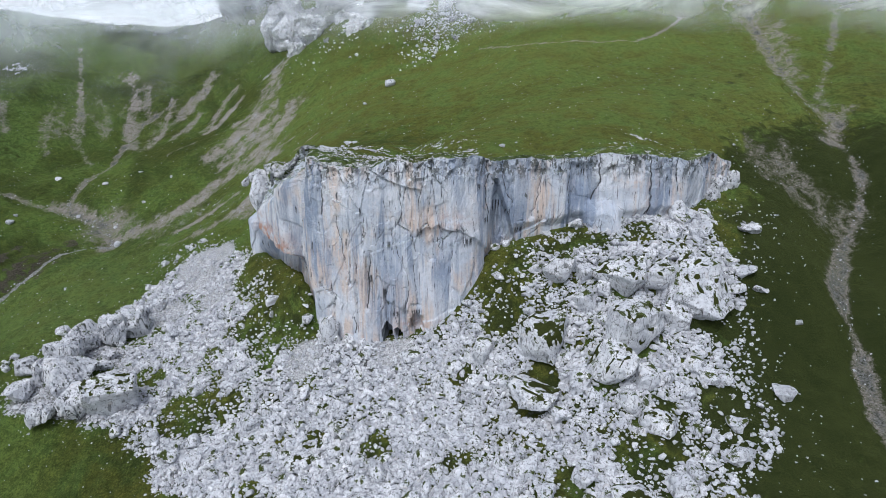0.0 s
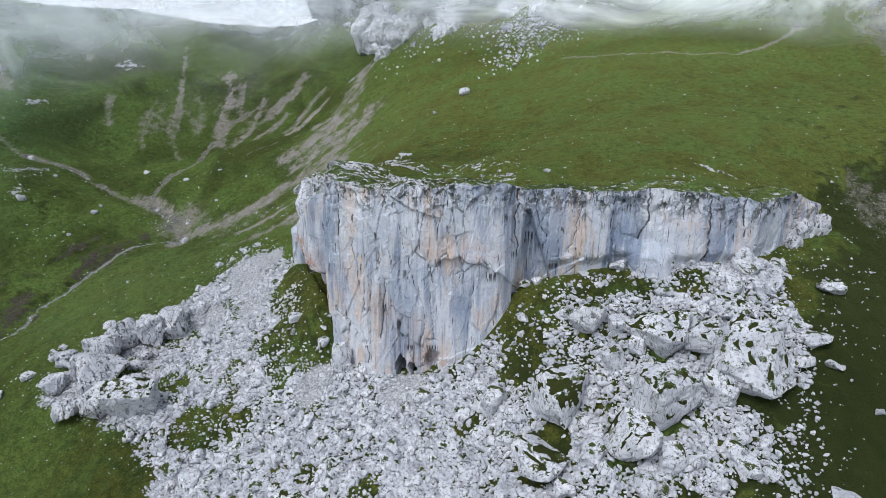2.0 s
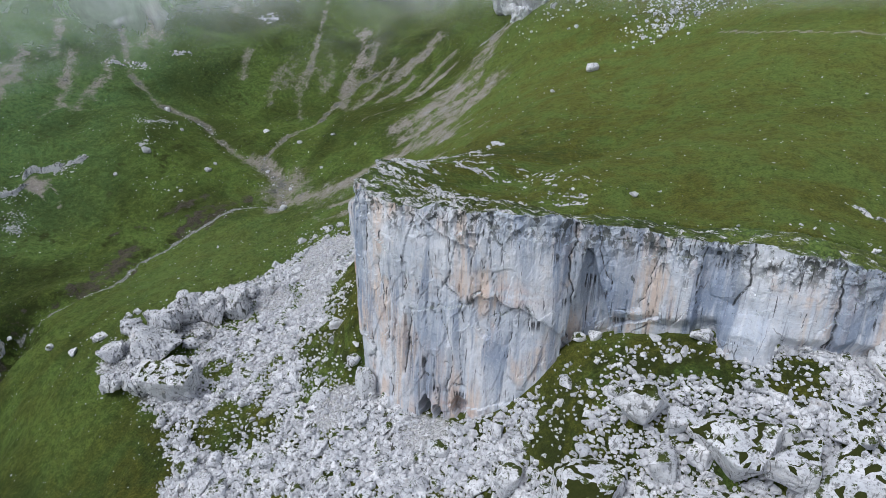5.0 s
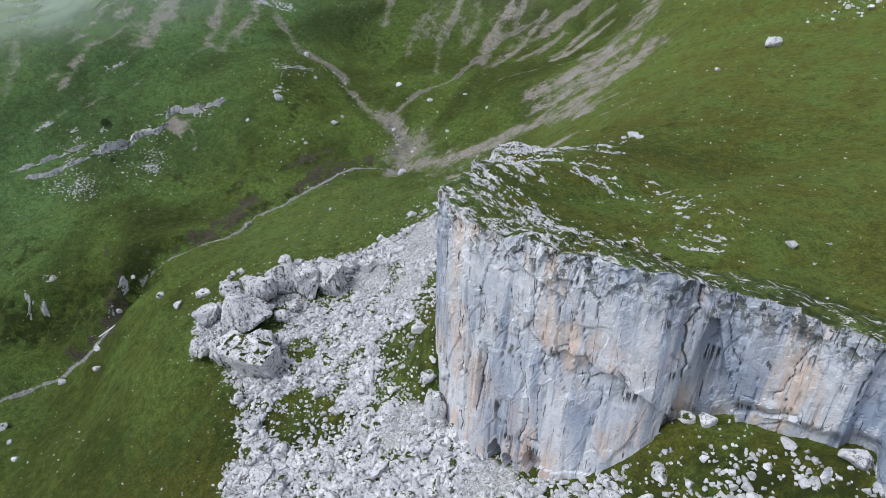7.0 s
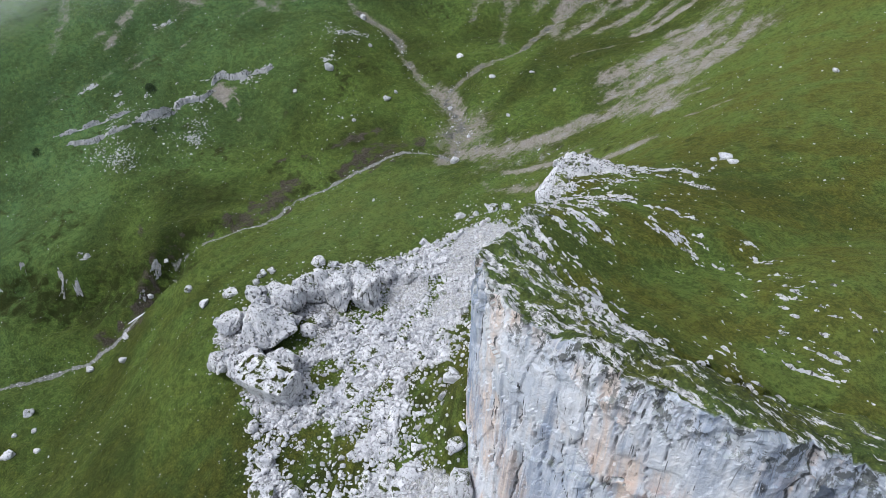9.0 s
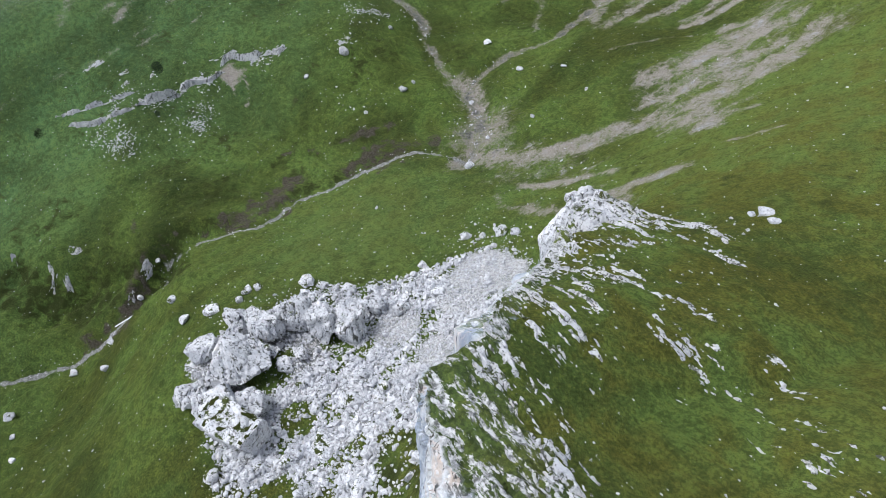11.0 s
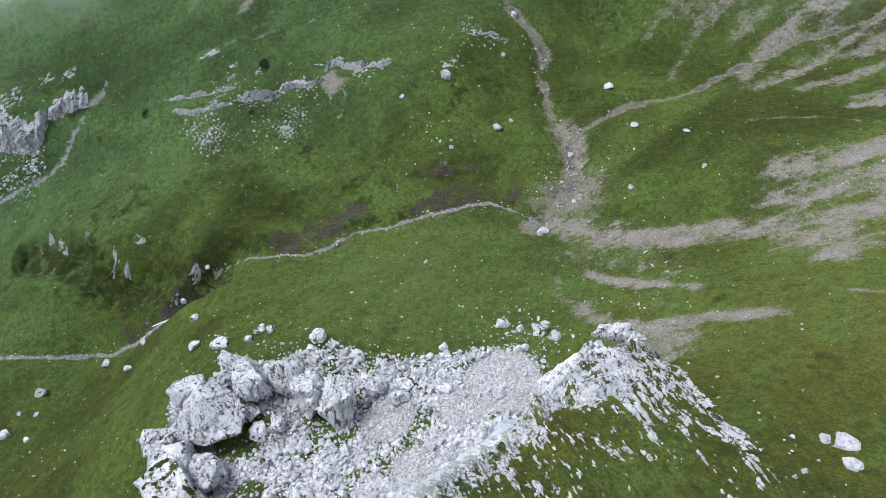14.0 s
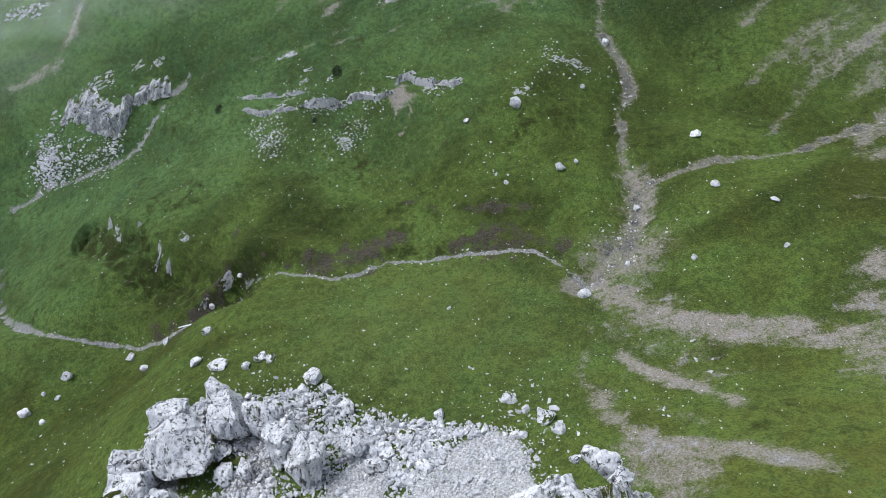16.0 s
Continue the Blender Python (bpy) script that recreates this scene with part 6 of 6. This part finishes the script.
for n, (bx, by, bw, bh) in enumerate([(-8, 226, 4.5, 3.0), (3, 223, 3.6, 2.4), (9, 219, 3.4, 2.2), (14, 222, 4.0, 2.4), (-2, 214, 2.4, 1.6), (4, 211, 2.0, 1.4), (-70, 268, 3.2, 2.2), (-41, 238, 3.0, 2.0)]):
    place_boulder(bx, by, bw, bh, 1150 + n, "pale boulder fallen from the misty crags", "crag boulders", M_FAR, cuts=4, rough=0.14)

rs = np.random.RandomState(85)
q = np.vstack([np.stack([rs.normal(5, 9, 420), rs.normal(225, 6, 420)], 1), np.stack([rs.normal(-4, 4, 90), rs.normal(209, 6, 90)], 1), np.stack([rs.normal(-36, 8, 60), rs.normal(234, 5, 60)], 1)])
w = np.minimum(0.5 * (1 - rs.uniform(0, 0.96, len(q))) ** -0.42, 2.2)
tagged(stone_heap("crag_rubble", np.stack([q[:, 0], q[:, 1], ground_z(q[:, 0], q[:, 1]) + 0.2 * w], 1), w, STONES, M_PALE, 86), "white rubble fallen below the misty crags", "rubble", kind="stuff")
rs = np.random.RandomState(87)
q = np.vstack([rs.normal(0, 1, (n, 2)) * (a, b) + (x, y) for x, y, a, b, n in [(-174.5, 38.5, 2.0, 1.9, 420), (-179.5, 38, 2.0, 2.6, 120), (-171, 43, 2.2, 3.4, 130), (-168.6, 52, 1.5, 3.6, 120), (-170.6, 58.6, 1.6, 1.4, 70), (-175.6, 46, 2.6, 4, 90), (-171, 41, 1.0, 1.6, 120)]])
w = np.minimum(0.34 * (1 - rs.uniform(0, 0.96, len(q))) ** -0.42, 1.5)
tagged(stone_heap("ledge_rubble", np.stack([q[:, 0], q[:, 1], ground_z(q[:, 0], q[:, 1]) + 0.2 * w], 1), w, STONES, M_STONE, 88), "white rubble heaped below a hillside ledge", "rubble", kind="stuff")
# thread of white water where the stream drops
pts = [(-104.9, 88.6), (-105.0, 87.4), (-105.4, 86.2), (-105.6, 85.0), (-106.0, 83.6)]
vs = []
for n, (a, b) in enumerate(pts):
    for side in (-0.16, -0.05, 0.05, 0.16):
        vs.append((a + side + 0.05 * math.sin(n * 2.1), b, gz(a, b) + 0.16 - abs(side) * 0.4))
me = grid_mesh("waterfall", vs, 4, len(pts), True)
wm, wnn, wll, wb = material("white_water", 0.25)
wk = Nodes(wnn, wll)
wll.new(wk.mix(wk.noise(wk.pos.outputs["Position"], 6, 4), (0.45, 0.50, 0.55), (0.85, 0.87, 0.88)), wb.inputs["Base Color"])
me.materials.append(wm)
tagged(new("waterfall", me), "thin white thread of falling stream water", "waterfall")

# ---- dark dwarf shrubs ----
def shrub(x, y, r, seed):
    rs = np.random.RandomState(seed)
    n = 260
    a, q = rs.uniform(0, 2 * math.pi, n), np.sqrt(rs.uniform(0, 1, n)) * r
    px, py = x + np.cos(a) * q * 1.3, y + np.sin(a) * q * 0.8
    pz = ground_z(px, py) + rs.uniform(0.05, 0.6, n) * (1 - (q / r) ** 2) * r * 0.5
    ob = stone_heap("dwarf_pine", np.stack([px, py, pz], 1), rs.uniform(0.12, 0.34, n) * r * 0.8, CHIPS, M_SHRUB, seed + 1, 0.8, 1.5)
    return tagged(ob, "low dark green dwarf pine on the hillside", "shrub", "dwarf pines")


M_SHRUB, sn, sl, sb = material("dwarf_pine", 0.8)
sk = Nodes(sn, sl)
sl.new(sk.mix(sk.noise(sk.pos.outputs["Position"], 3, 4), (0.012, 0.028, 0.010), (0.035, 0.060, 0.018)), sb.inputs["Base Color"])
for n, (bx, by, br) in enumerate([(-161, 118, 1.6), (-165, 88, 1.2), (-148, 112, 0.8)]):
    shrub(bx, by, br, 1200 + 2 * n)

# ---- drifting cloud on the upper slopes ----
def mist_material():
    m = bpy.data.materials.new("thin_cloud")
    m.use_nodes = True
    n, l = m.node_tree.nodes, m.node_tree.links
    n.clear()
    k = Nodes(n, l)
    out, clear, lit, glow, both, mixed = (n.new("ShaderNode" + t) for t in ("OutputMaterial", "BsdfTransparent", "BsdfDiffuse", "BsdfTranslucent", "AddShader", "MixShader"))
    lit.inputs["Color"].default_value = glow.inputs["Color"].default_value = (0.93, 0.95, 0.98, 1)
    l.new(lit.outputs[0], both.inputs[0])
    l.new(glow.outputs[0], both.inputs[1])
    wisp = k.noise(k.scaled(0.028, 0.028, 0.05), 1.0, 6, 0.6, 0.8)
    a = k.math("MULTIPLY", k.attr("soft"), k.step(wisp, 0.30, 0.72), True)
    l.new(a, mixed.inputs[0])
    l.new(clear.outputs[0], mixed.inputs[1])
    l.new(both.outputs[0], mixed.inputs[2])
    l.new(mixed.outputs[0], out.inputs["Surface"])
    return m


M_MIST = mist_material()


def mist(x, y, z, wide, tall, turn, thick, clear, seed):
    """A veil of cloud that thins out towards the ground, over the height clear."""
    u, v = np.meshgrid(np.linspace(-1, 1, 49), np.linspace(-1, 1, 25))
    bow = 0.12 * wide * (1 - u * u) + 0.06 * wide * fbm(u * 2 + seed, v * 2, 3, seed)
    c, s = math.cos(radians(turn)), math.sin(radians(turn))
    px, py = u * wide / 2, bow
    vs = np.stack([x + px * c - py * s, y + px * s + py * c, z + v * tall / 2 + 0.05 * tall * fbm(u * 3, v * 3 + seed, 2, seed)], -1).reshape(-1, 3)
    me = grid_mesh("low_cloud", vs, 49, 25)
    above = smooth(vs[:, 2] - ground_z(vs[:, 0], vs[:, 1]), 0, clear).reshape(u.shape)
    cover(me, "soft", thick * above * (np.clip(1 - u * u, 0, 1) ** 1.2 * np.clip(1 - v * v, 0, 1) ** 1.4))
    me.materials.append(M_MIST)
    return tagged(new("low_cloud", me), "thin white cloud drifting over the upper slope", "cloud", "low clouds", kind="stuff")


SLOPE_CLOUDS = [
    (-106, 268, 54, 110, 30, 22, 1.0, 9), (-92, 280, 55, 90, 26, 18, 1.0, 8), (-62, 230, 58, 60, 36, 12, 0.55, 12),
    (-30, 228, 70, 90, 24, 6, 0.3, 12), (30, 186, 60, 190, 34, -6, 0.62, 14), (20, 200, 64, 190, 34, -4, 0.5, 14),
    (20, 222, 72, 190, 40, -4, 0.4, 10), (75, 200, 70, 130, 30, -14, 0.4, 8), (80, 170, 60, 130, 50, -12, 0.55, 10),
    (78, 185, 64, 140, 50, -12, 0.7, 9),
]
VALLEY_CLOUDS = [
    (30, 182, 60, 90, 30, -3, 0.8, 10), (100, 188, 66, 100, 46, -28, 0.7, 14), (-60, 178, 62, 340, 120, 14, 0.27, 40),
    (-60, 205, 62, 360, 120, 14, 0.36, 36), (-70, 228, 66, 380, 110, 15, 0.4, 32), (-80, 250, 70, 380, 100, 16, 0.46, 28),
    (-140, 120, 36, 330, 110, 78, 0.46, 34), (-168, 120, 44, 330, 110, 79, 0.68, 32), (-200, 120, 50, 330, 110, 80, 0.9, 28),
]
for n, row in enumerate(SLOPE_CLOUDS + VALLEY_CLOUDS):
    mist(*row, 1300 + n)
